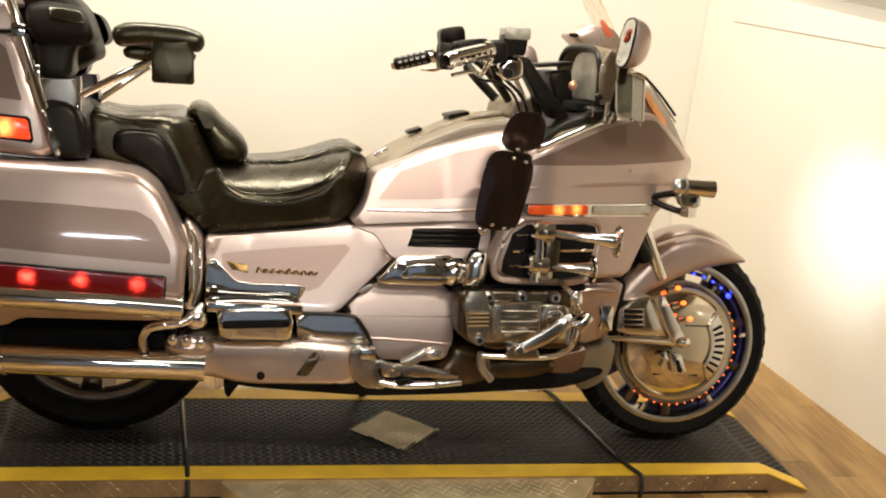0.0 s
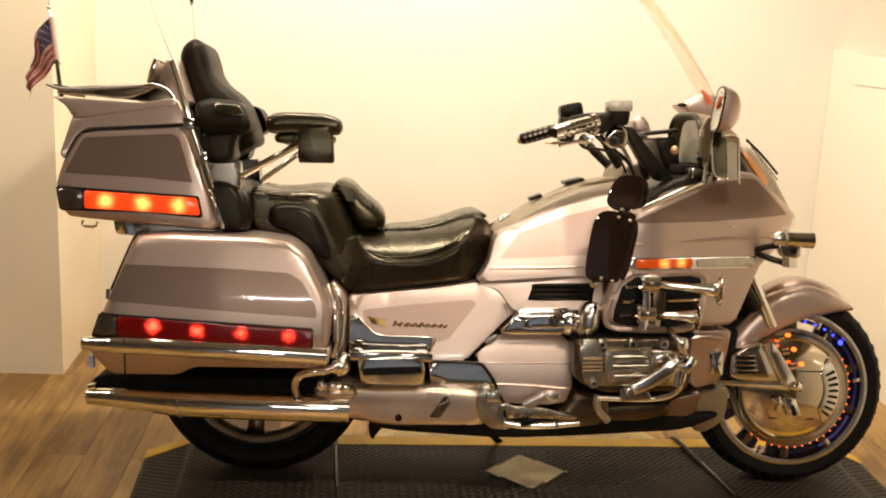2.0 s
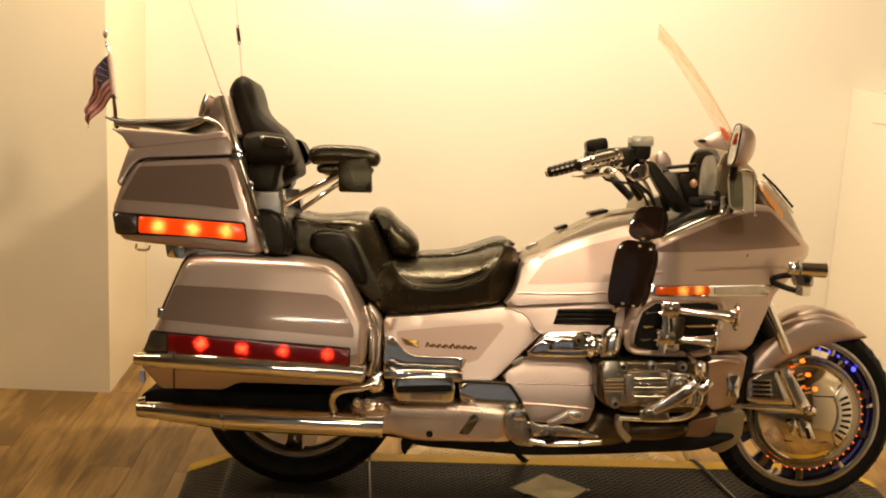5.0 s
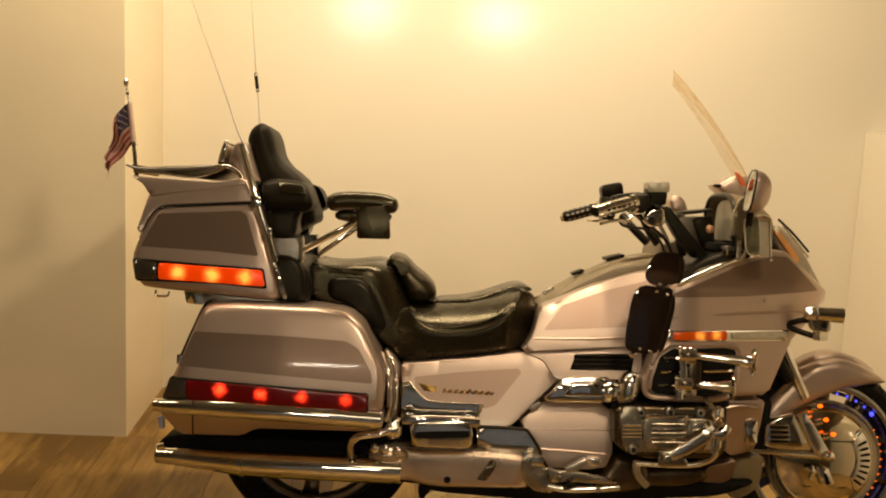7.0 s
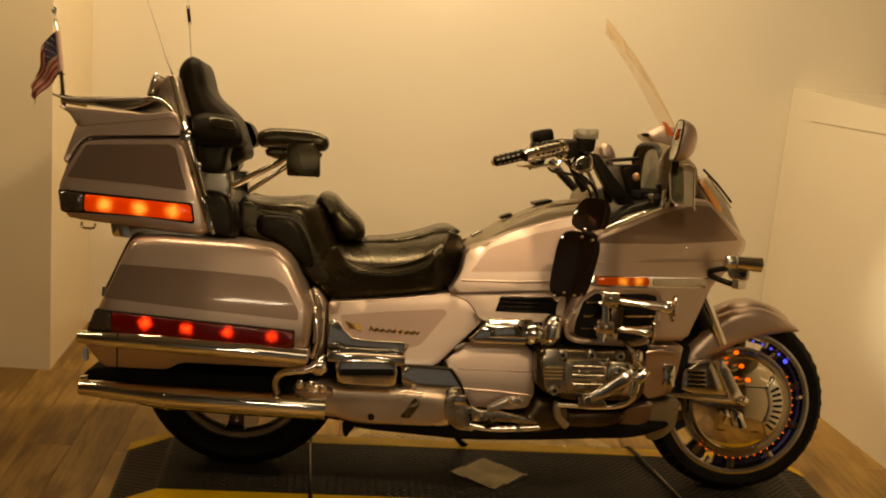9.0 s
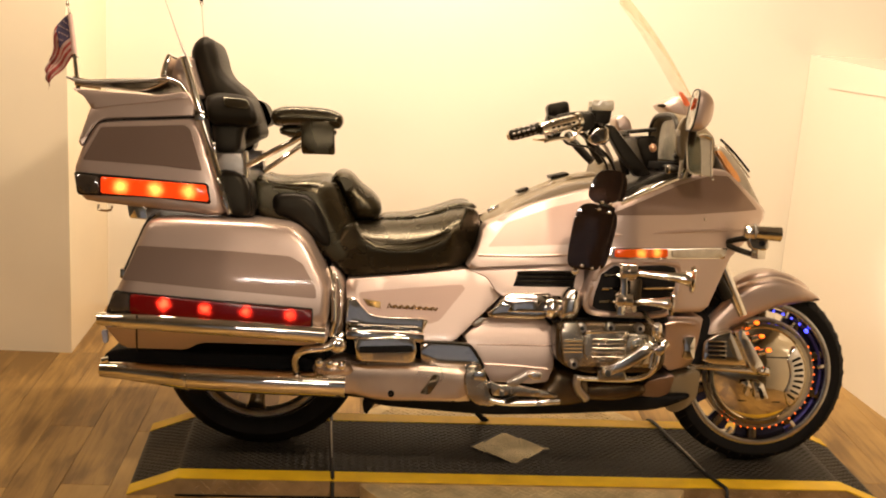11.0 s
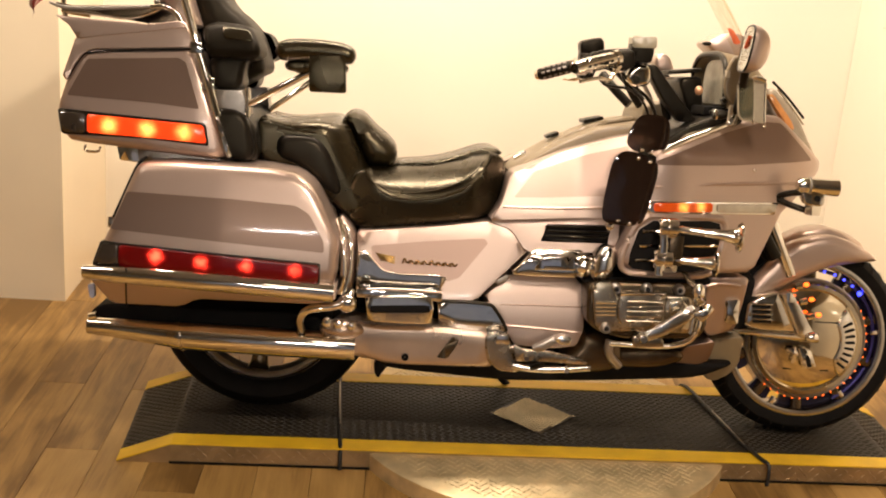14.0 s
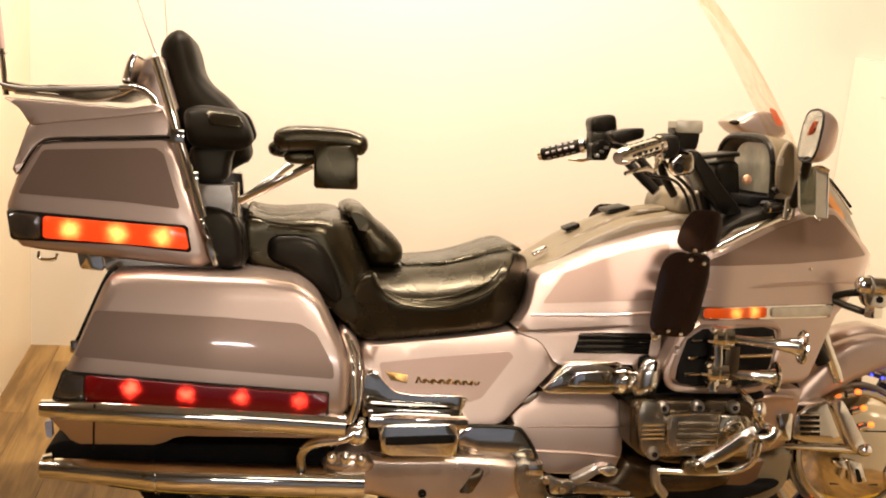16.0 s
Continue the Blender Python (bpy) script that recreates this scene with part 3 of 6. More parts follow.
lid = both("trunk_lid", PAINT, bike, [(-0.524, 1.064), (-0.439, 1.081), (-0.275, 1.108), (-0.240, 1.117), (-0.207, 1.053), (-0.485, 1.030), (-0.514, 1.004), (-0.545, 0.946), (-0.554, 0.959)], proud(lid_face, 0.003), 0.0, r=0.004, soft=1, cut=0.08)
both("trunk_spoiler", PAINT, bike, [(-0.583, 1.114), (-0.490, 1.110), (-0.325, 1.106), (-0.251, 1.121), (-0.236, 1.104), (-0.307, 1.091), (-0.438, 1.070), (-0.520, 1.056), (-0.545, 1.091)], proud(lid_face, 0.006), 0.0, r=0.0025, step=0.02, soft=1, cut=0.08)
part("lid_seam", tube(rim_line([(-0.542, 0.945), (-0.512, 1.002), (-0.489, 1.028), (-0.203, 1.051), (-0.203, 1.048), (-0.488, 1.024), (-0.508, 0.999)], trunk_face, 0.0022)[:-4], 0.0018, 6), DARK, trunk)
decal("brown_band", PAINT_DARK, trunk, [(-0.491, 1.005), (-0.250, 1.024), (-0.231, 1.012), (-0.189, 0.893), (-0.314, 0.902), (-0.539, 0.907)], trunk_face, "brown painted band", cut=0.1)
part("light_bezel", shell([(-0.562, 0.872), (-0.171, 0.858), (-0.160, 0.797), (-0.311, 0.807), (-0.550, 0.805)], proud(trunk_face, 0.004), 0.3, r=0.003, soft=1, corner=0.006), PLASTIC, trunk, "black lamp surround")
RED_HIGH = lit_lens("red_lens_high", (0.9, 0.055, 0.004), 0.75, 3.4, [(-0.422, -0.370, 0.835), (-0.323, -0.370, 0.833), (-0.224, -0.370, 0.831)], 0.070, (1.0, 0.42, 0.07), ribs=240, wobble=0.016, tight=4.6)
lens("tail_lamp_lens", RED_HIGH, trunk, [(-0.482, 0.861), (-0.177, 0.852), (-0.166, 0.805), (-0.311, 0.810), (-0.481, 0.813)], trunk_face, "bright orange-red lens lit by bulbs")
lens("smoked_lens", SMOKE_LENS, trunk, [(-0.557, 0.866), (-0.488, 0.862), (-0.487, 0.811), (-0.545, 0.810)], trunk_face, "smoked lens")
part("trunk_front_panel", slab([(-0.165, 0.902), (-0.121, 0.756), (-0.038, 0.763), (-0.067, 0.893)], -0.34, 0.34, r=0.02), PLASTIC, bike)
part("chrome_trim", shell([(-0.156, 0.891), (-0.143, 0.892), (-0.100, 0.775), (-0.113, 0.768)], proud(trunk_face, 0.004), 0.3, r=0.003, soft=1), CHROME, trunk)
part("trunk_handle", tube([(-0.500, -0.300, 0.776), (-0.501, -0.300, 0.758), (-0.463, -0.300, 0.758), (-0.460, -0.300, 0.773)], 0.0035, 8, smooth=1), CHROME, trunk)
part("trunk_catch", slab([(-0.421, 0.776), (-0.368, 0.776), (-0.360, 0.735), (-0.412, 0.738)], -0.28, -0.2, r=0.003, soft=1, corner=0.004), CHROME, trunk)
part("trunk_floor", slab([(-0.362, 0.774), (-0.115, 0.760), (-0.115, 0.741), (-0.352, 0.738)], -0.3, 0.3, r=0.003, soft=1, corner=0.004), STEEL_DULL, bike)
part("trunk_trim_tube", tube([(-0.259, -0.330, 1.220), (-0.239, -0.340, 1.165), (-0.212, -0.355, 1.088), (-0.177, -0.365, 0.988), (-0.150, -0.370, 0.905), (-0.140, -0.372, 0.878)], 0.0105, 12), CHROME, trunk, "chrome edge tube")
part("trunk_trim_clamp", block(-0.016, 0.016, -0.012, 0.012, -0.016, 0.016, 0.005, m=Matrix.Translation((-0.202, -0.360, 1.053))), CHROME, trunk)
part("trunk_trim_clamp", block(-0.014, 0.014, -0.012, 0.012, -0.02, 0.02, 0.005, m=Matrix.Translation((-0.166, -0.360, 0.959))), CHROME, trunk)
part("backrest_fin", slab([(-0.304, 1.160), (-0.284, 1.226), (-0.256, 1.233), (-0.245, 1.199), (-0.213, 1.107), (-0.242, 1.106)], -0.29, 0.29, r=0.008, soft=1, corner=0.008), PAINT, bike, "painted backrest surround")
part("brake_light_bar", slab([(-0.340, 1.160), (-0.328, 1.212), (-0.316, 1.237), (-0.301, 1.224), (-0.315, 1.160)], -0.27, 0.27, r=0.010, corner=0.008), CHROME, bike, "chrome bar lamp")

# luggage rack and flag
part("rack_hoop", tube([(-0.337, -0.300, 1.151), (-0.301, -0.300, 1.156), (-0.266, -0.310, 1.139), (-0.249, -0.320, 1.108)], 0.007, 10), CHROME, bike)
part("flag_mount", tube([(-0.58, 0.05, 1.13), (-0.63, 0.05, 1.135), (-0.662, 0.05, 1.14)], 0.009, 10), CHROME, bike)
rack = part("rack_rail", tube([(-0.602, -0.300, 1.146), (-0.559, -0.300, 1.132), (-0.429, -0.300, 1.143), (-0.301, -0.300, 1.156)], [0.003, 0.006, 0.006, 0.006], 10), STEEL_DULL, bike, "chrome luggage rack")
part("rack_deck", slab([(-0.590, 1.149), (-0.538, 1.142), (-0.313, 1.160), (-0.296, 1.155), (-0.323, 1.141), (-0.382, 1.119), (-0.443, 1.119), (-0.478, 1.130), (-0.577, 1.132)], -0.296, 0.296, r=0.004, soft=1, corner=0.006), DARK_ALLOY, rack, "dark steel luggage rack deck")
part("rack_brace", tube([(-0.560, -0.300, 1.126), (-0.468, -0.304, 1.123), (-0.392, -0.306, 1.115), (-0.333, -0.304, 1.135), (-0.296, -0.302, 1.157)], 0.0042, 8), CHROME, rack)
part("rack_brace", tube([(-0.6, 0.3, 1.15), (-0.4, 0.3, 1.155), (-0.25, 0.3, 1.16)], 0.008, 8), CHROME, rack)
pole = tagged(new("flag"), "small striped cloth flag with blue canton on a chrome pole", "flag")
pole.matrix_world = pose(0, 0, 0, -LEAN, 0, 0)
part("flag_pole", tube([(-0.653, 0.050, 1.119), (-0.666, 0.050, 1.226), (-0.683, 0.050, 1.354), (-0.691, 0.050, 1.385), (-0.697, 0.050, 1.416)], [0.008, 0.0075, 0.0045, 0.004, 0.004], 10), CHROME, pole, "thin chrome pole")
part("finial", ball((-0.698, 0.050, 1.424), 0.009, (1, 1, 1.5), ball((-0.692, 0.050, 1.388), 0.007)), CHROME, pole)
part("pole_collar", block(-0.012, 0.012, -0.009, 0.009, -0.003, 0.003, 0.001, m=Matrix.Translation((-0.666, 0.050, 1.222))), CHROME, pole)
part("flag_sleeve", tube([(-0.667, 0.050, 1.232), (-0.675, 0.050, 1.295), (-0.684, 0.050, 1.358)], [0.0085, 0.008, 0.0075], 10), FLAG_WHITE, pole, "cream cloth hoist sleeve")


def flag():
    """A small cloth flag with stripes and a blue canton, hanging in folds from the pole."""
    corners = [(-0.688, 1.356), (-0.670, 1.226), (-0.755, 1.110), (-0.742, 1.215)]
    (x0, z0), (x1, z1), (x2, z2), (x3, z3) = corners
    n, k = 26, 13
    bm = bmesh.new()
    grid = []
    for i in range(n + 1):
        u = i / n
        row = []
        for j in range(k + 1):
            v = j / k
            x = (x0 * (1 - v) + x1 * v) * (1 - u) + (x3 * (1 - v) + x2 * v) * u
            z = (z0 * (1 - v) + z1 * v) * (1 - u) + (z3 * (1 - v) + z2 * v) * u
            fold = 0.018 * u * math.sin(9 * u + 5 * v) + 0.008 * u * math.sin(21 * v + 3 * u)
            row.append(bm.verts.new((x + 0.3 * fold - 0.05 * u * (1 - u) * (1 - v), 0.05 + fold, z + 0.10 * u * (1 - u) * (1 - v))))
        grid.append(row)
    centres = [[v.co.copy() for v in row] for row in grid]
    for i in range(n):
        for j in range(k):
            f = bm.faces.new((grid[i][j], grid[i + 1][j], grid[i + 1][j + 1], grid[i][j + 1]))
            f.material_index = 2 if i < n * 0.42 and j < 7 else j % 2
    bmesh.ops.solidify(bm, geom=list(bm.faces), thickness=0.0008)
    cloth = part("cloth", bm, [FLAG_RED, FLAG_WHITE, FLAG_BLUE], pole, "limp striped cloth")
    dots = bmesh.new()
    for i in range(1, 11, 2):
        for j in range(1, 7, 2):
            at = centres[i][j + (i // 2) % 2 if j < 6 else j]
            ball((at.x, at.y - 0.0012, at.z), 0.0022, (1, 0.4, 1), dots, 8)
    part("star", dots, FLAG_WHITE, cloth, "small pale dots")


flag()

# aerials
aerial = part("aerial", tube([(-0.236, -0.330, 1.193), (-0.265, -0.330, 1.245), (-0.315, -0.330, 1.377), (-0.418, -0.330, 1.634), (-0.480, -0.330, 1.790)], [0.0045, 0.0022, 0.0010, 0.0007, 0.0005], 8), STEEL_DULL, bike, "thin chrome aerial")
part("aerial", tube([(-0.283, 0.330, 1.168), (-0.302, 0.330, 1.385), (-0.322, 0.330, 1.547), (-0.342, 0.330, 1.755)], [0.0016, 0.0013, 0.0010, 0.0007], 6), STEEL_DULL, bike)
part("aerial_coil", tube([(-0.309, 0.330, 1.446), (-0.317, 0.330, 1.496)], 0.006, 10), PLASTIC, bike)
part("aerial_cap", tube([(-0.3075, 0.330, 1.438), (-0.3095, 0.330, 1.448)], 0.0065, 10, bm=tube([(-0.3165, 0.330, 1.494), (-0.3185, 0.330, 1.506)], 0.0065, 10)), CHROME, bike)

# backrest, speakers, armrests
part("passenger_backrest", slab([(-0.270, 1.240), (-0.261, 1.272), (-0.247, 1.290), (-0.226, 1.301), (-0.200, 1.289), (-0.184, 1.250), (-0.174, 1.207), (-0.150, 1.176), (-0.112, 1.150), (-0.080, 1.118), (-0.054, 1.055), (-0.040, 1.001), (-0.073, 0.985), (-0.118, 0.951), (-0.189, 0.948), (-0.235, 1.108)], -0.18, 0.18, r=0.05), VINYL, bike, "tall black padded backrest")
pod = both("speaker_pod", VINYL, bike, [(-0.198, 1.110), (-0.162, 1.126), (-0.085, 1.121), (-0.060, 1.108), (-0.038, 1.060), (-0.042, 1.040), (-0.070, 1.026), (-0.180, 1.030)], lambda x, z: 0.345 - 0.55 * max(0, z - 1.072) - 0.35 * max(0, 1.055 - z), 0.15, r=0.02, soft=2, corner=0.012, step=0.02, label="black padded speaker pod")
decal("speaker_panel", LEATHER, pod, [(-0.146, 1.114), (-0.072, 1.108), (-0.058, 1.080), (-0.134, 1.082)], lambda x, z: 0.345 - 0.55 * max(0, z - 1.072), by=0.004, r=0.003)
both("pod_post", PLASTIC, bike, [(-0.189, 1.041), (-0.062, 1.047), (-0.085, 1.019), (-0.092, 0.945), (-0.169, 0.941)], 0.29, 0.12, r=0.02, soft=2)
both("arm_bracket", STEEL_DULL, bike, [(-0.160, 0.946), (-0.073, 0.950), (-0.064, 0.883), (-0.150, 0.883)], 0.315, 0.22, r=0.003, soft=1, corner=0.003)
both("side_strap", PLASTIC, bike, [(-0.145, 0.883), (-0.055, 0.883), (-0.031, 0.763), (-0.101, 0.757)], 0.31, 0.1, r=0.01, soft=1)
part("bracket_hinge", tube([(-0.071, -0.325, 0.957), (-0.066, -0.325, 0.879)], 0.007, 10), CHROME, bike)
part("bracket_edge", tube([(-0.158, -0.317, 0.947), (-0.150, -0.317, 0.884), (-0.070, -0.317, 0.884)], 0.0032, 8, smooth=0), CHROME, bike)
arm = part("armrest", slab([(0.005, 1.054), (0.009, 1.079), (0.040, 1.093), (0.113, 1.095), (0.174, 1.092), (0.211, 1.079), (0.217, 1.053), (0.203, 1.034), (0.173, 1.039), (0.075, 1.040), (0.022, 1.032)], -0.43, -0.33, r=0.026), LEATHER, bike, "black padded armrest")
part("arm_pouch", slab([(0.095, 1.053), (0.189, 1.061), (0.196, 0.961), (0.100, 0.959)], -0.432, -0.398, r=0.005, soft=1, corner=0.005), LEATHER, arm, "flat black pouch")
part("arm_pad_under", slab([(0.028, 1.036), (0.107, 1.040), (0.199, 1.036), (0.193, 1.012), (0.157, 1.014), (0.036, 1.005)], -0.40, -0.34, r=0.012), LEATHER, arm)
part("arm_rod", tube([(-0.063, -0.325, 0.914), (0.011, -0.360, 0.959), (0.095, -0.370, 1.008)], 0.0095, 10), CHROME, arm, "chrome armrest rod")
arm_l = part("armrest", slab([(-0.011, 1.028), (0.021, 1.049), (0.148, 1.044), (0.177, 1.018), (0.150, 1.001), (0.004, 0.994)], 0.31, 0.41, r=0.02), LEATHER, bike, "black padded armrest")
part("arm_rod", tube([(-0.069, 0.260, 0.878), (-0.004, 0.300, 0.929), (0.063, 0.320, 0.981)], 0.0095, 10), CHROME, arm_l)

# seats
def rear_seat_face(x, z):
    """Half the passenger seat's width: upright side, rolling in over the top and along the front edge."""
    front = 0.197 + (0.870 - z) * 0.52 - x
    over = max(0.0, z - 0.858) / 0.035
    return 0.222 - 0.05 * max(0.0, 0.80 - z) - 0.085 * min(1.0, over) ** 1.6 - 0.075 * max(0.0, 1 - max(0.0, front) / 0.085) ** 2


both("passenger_seat", LEATHER, bike, [(-0.055, 0.886), (0.001, 0.872), (0.070, 0.876), (0.165, 0.892), (0.190, 0.880), (0.246, 0.779), (0.299, 0.680), (0.218, 0.606), (0.155, 0.663), (0.065, 0.743), (-0.051, 0.755)], rear_seat_face, 0.0, "black leather passenger seat", r=0.014, step=0.018)
for run in ([(-0.040, 0.872), (0.031, 0.856), (0.117, 0.860), (0.196, 0.864)], [(0.005, 0.851), (0.060, 0.846), (0.118, 0.845), (0.205, 0.852)]):
    part("cushion_piping", tube([(x, -rear_seat_face(x, z) - 0.001, z) for x, z in run], 0.0042, 8), LEATHER, bike)
part("seat_grab_pad", slab([(0.004, 0.834), (0.098, 0.840), (0.142, 0.811), (0.180, 0.729), (0.192, 0.681), (0.165, 0.670), (0.076, 0.746), (0.003, 0.770)], -0.238, 0.238, r=0.026), PLASTIC, bike)
part("rider_backrest", slab([(0.178, 0.890), (0.206, 0.909), (0.239, 0.902), (0.273, 0.866), (0.314, 0.838), (0.342, 0.806), (0.341, 0.771), (0.319, 0.751), (0.254, 0.752), (0.232, 0.792), (0.208, 0.843)], -0.155, 0.155, r=0.06, step=0.02), LEATHER, bike, "black padded rider backrest")


def seat_face(x, z):
    """Half the seat's width: an upright skirt below the piping, a bolster rolling inwards above it."""
    low = float(np.interp(x, (0.20, 0.254, 0.276, 0.316, 0.38, 0.457, 0.52, 0.576, 0.599, 0.610), (0.80, 0.751, 0.714, 0.684, 0.674, 0.682, 0.705, 0.747, 0.787, 0.83)))
    top = float(np.interp(x, (0.247, 0.351, 0.44, 0.519, 0.575, 0.612, 0.66), (0.752, 0.764, 0.771, 0.791, 0.813, 0.819, 0.80)))
    nose = 0.45 * max(0.0, x - 0.56) + 6.0 * max(0.0, x - 0.60) ** 2
    if z <= low:
        return 0.226 - 0.12 * (low - z) - nose
    k = min(1.0, (z - low) / max(0.02, top - low))
    return 0.226 - 0.120 * k ** 1.7 - nose


seat = both("rider_seat", LEATHER, bike, [(0.247, 0.750), (0.351, 0.762), (0.440, 0.769), (0.519, 0.790), (0.575, 0.811), (0.610, 0.817), (0.645, 0.803), (0.655, 0.765), (0.650, 0.700), (0.620, 0.642), (0.585, 0.627), (0.515, 0.616), (0.240, 0.577), (0.189, 0.636), (0.217, 0.729)], seat_face, 0.0, "black leather rider seat with a rolled bolster", r=0.016, step=0.016)
part("seat_piping", tube([(x, -seat_face(x, z) - 0.001, z) for x, z in [(0.256, 0.748), (0.276, 0.714), (0.316, 0.684), (0.38, 0.674), (0.457, 0.682), (0.52, 0.705), (0.576, 0.747), (0.597, 0.784), (0.603, 0.810)]], 0.0042, 8), LEATHER, seat)
part("seat_piping", tube([(x, -seat_face(x, z) - 0.001, z) for x, z in [(0.266, 0.745), (0.296, 0.705), (0.341, 0.690), (0.418, 0.695), (0.494, 0.714), (0.557, 0.752), (0.586, 0.790)]], 0.0022, 8), LEATHER, seat)
part("seat_crest", slab([(0.334, 0.766), (0.440, 0.776), (0.519, 0.799), (0.580, 0.824), (0.621, 0.829), (0.650, 0.812), (0.620, 0.800), (0.519, 0.780), (0.440, 0.760), (0.353, 0.752)], -0.114, 0.114, r=0.014, step=0.02), LEATHER, seat, "padded seat top panel")

# tank shelter
shelter = part("top_shelter", slab([(0.670, 0.755), (0.687, 0.778), (0.795, 0.848), (0.910, 0.904), (1.046, 0.932), (1.121, 0.925), (1.102, 0.847), (1.024, 0.853), (0.897, 0.820), (0.771, 0.770)], -0.15, 0.15, r=0.014, soft=1, corner=0.008), GREY_PLASTIC, bike, "taupe plastic upper shelter")
part("shelter_ridge", slab([(0.699, 0.782), (0.808, 0.861), (0.927, 0.921), (1.048, 0.945), (1.049, 0.928), (0.928, 0.902), (0.809, 0.841)], -0.05, 0.07, r=0.008, soft=1), GREY_PLASTIC, shelter)
part("shelter_latch", block(-0.02, 0.02, -0.03, 0.03, -0.004, 0.006, 0.003, m=Matrix.Translation((0.806, 0.050, 0.867)) @ pose(0, 0, 0, 0, -22, 0)), PLASTIC, shelter)
part("shelter_latch", block(-0.03, 0.03, -0.05, 0.05, -0.004, 0.007, 0.003, m=Matrix.Translation((0.923, 0.050, 0.921)) @ pose(0, 0, 0, 0, -14, 0)), PLASTIC, shelter)
part("key_tab", block(-0.02, 0.02, -0.012, 0.012, -0.006, 0.008, 0.003, m=Matrix.Translation((0.703, -0.050, 0.807)) @ pose(0, 0, 0, 0, -30, 0)), CHROME, shelter)
side = both("shelter_side", PAINT, bike, [(0.656, 0.764), (0.802, 0.835), (0.957, 0.886), (1.043, 0.903), (1.073, 0.856), (1.042, 0.665), (0.873, 0.655), (0.605, 0.631), (0.640, 0.689)], shelter_face, 0.12, r=0.004, soft=1, cut=0.15, corner=0.012)
decal("rose_band", PAINT_MID, side, [(0.726, 0.776), (0.872, 0.832), (0.985, 0.864), (0.985, 0.726), (0.803, 0.710), (0.671, 0.701)], shelter_face, "rose-brown painted band")
part("crease", tube([(x, -shelter_face(x, z) - 0.001, z) for x, z in [(0.644, 0.674), (0.804, 0.679), (0.924, 0.689), (1.025, 0.698)]], 0.004, 8), PAINT, side)
both("shelter_skirt", PAINT, bike, [(0.607, 0.628), (0.873, 0.672), (0.975, 0.681), (0.972, 0.565), (0.848, 0.557), (0.712, 0.552), (0.673, 0.607)], proud(shelter_face, -0.022), 0.1, r=0.003, soft=1, corner=0.01)
# Black sheet for the vent's plastic and the shade between its slats
part("vent_backing", shell([(0.773, 0.631), (0.951, 0.640), (0.941, 0.589), (0.756, 0.584)], proud(shelter_face, -0.019), 0.15, r=0.001, soft=0), DARK, bike, "black louvred vent")
for k in range(4):
    (xa, za), (xb, zb) = [(0.766, 0.626), (0.944, 0.634)]
    part("vent_slat", tube([(xa, -shelter_face(xa, za) + 0.014, za - 0.0135 * k), (xb, -shelter_face(xb, zb) + 0.014, zb - 0.0135 * k)], 0.0034, 6), PLASTIC, bike)

# front fairing
fairing = both("front_fairing", PAINT, bike, [(1.021, 0.850), (1.244, 0.940), (1.358, 0.977), (1.410, 0.972), (1.478, 0.917), (1.574, 0.848), (1.565, 0.819), (1.438, 0.705), (1.425, 0.676), (1.365, 0.530), (1.223, 0.525), (0.987, 0.521), (0.956, 0.568), (1.016, 0.707)], fair_face, 0.0, r=0.016, soft=1, cut=0.12)
decal("brown_band", PAINT_DARK, fairing, [(1.043, 0.834), (1.245, 0.922), (1.356, 0.956), (1.410, 0.955), (1.523, 0.854), (1.275, 0.832), (1.036, 0.822)], fair_face, "brown painted band", cut=0.08)
part("chrome_strip", tube([(x, -fair_face(x, z) - 0.004, z) for x, z in [(1.055, 0.861), (1.143, 0.903), (1.250, 0.946)]], 0.0085, 10), CHROME, fairing, "bright chrome edge strip")
part("crease", tube([(x, -fair_face(x, z) + 0.001, z) for x, z in [(1.040, 0.762), (1.204, 0.777), (1.451, 0.789), (1.496, 0.785)]], 0.006, 8), PAINT, fairing)
part("signal_bezel", shell([(1.022, 0.724), (1.420, 0.734), (1.411, 0.697), (1.021, 0.690)], proud(fair_face, 0.003), 0.15, r=0.002, soft=1, cut=0.06), CHROME, fairing)
AMBER = lit_lens("amber_lens", (0.42, 0.050, 0.003), 0.55, 2.2, [(1.128, -0.345, 0.712), (1.180, -0.332, 0.714)], 0.048, (1.0, 0.36, 0.05), ribs=120, wobble=0.02)
lens("turn_signal_lens", AMBER, fairing, [(1.046, 0.720), (1.215, 0.726), (1.217, 0.700), (1.046, 0.696)], fair_face, "lit amber turn signal lens")
lens("side_lens", CLEAR_LENS, fairing, [(1.232, 0.724), (1.417, 0.729), (1.407, 0.703), (1.234, 0.700)], fair_face, "clear side lens")
for k in range(5):
    (xa, za), (xb, zb) = [(1.047, 0.717), (1.216, 0.722)]
    part("lens_rib", tube([(xa, -fair_face(xa, za) - 0.0105, za - 0.0045 * k), (xb, -fair_face(xb, zb) - 0.0105, zb - 0.0045 * k)], 0.0013, 6), AMBER, fairing)
part("fairing_bolt", ball((1.329, -0.300, 0.821), 0.005), CHROME, fairing)
part("fairing_bolt", ball((1.352, -0.270, 0.943), 0.005), CHROME, fairing)
part("headlamp_glass", slab([(1.388, 1.018), (1.399, 1.044), (1.415, 1.052), (1.457, 1.014), (1.501, 0.962), (1.552, 0.875), (1.569, 0.843), (1.533, 0.830), (1.454, 0.917)], -0.14, 0.14, r=0.015, soft=1, corner=0.012), CLEAR_LENS, bike, "wide cream headlamp glass")
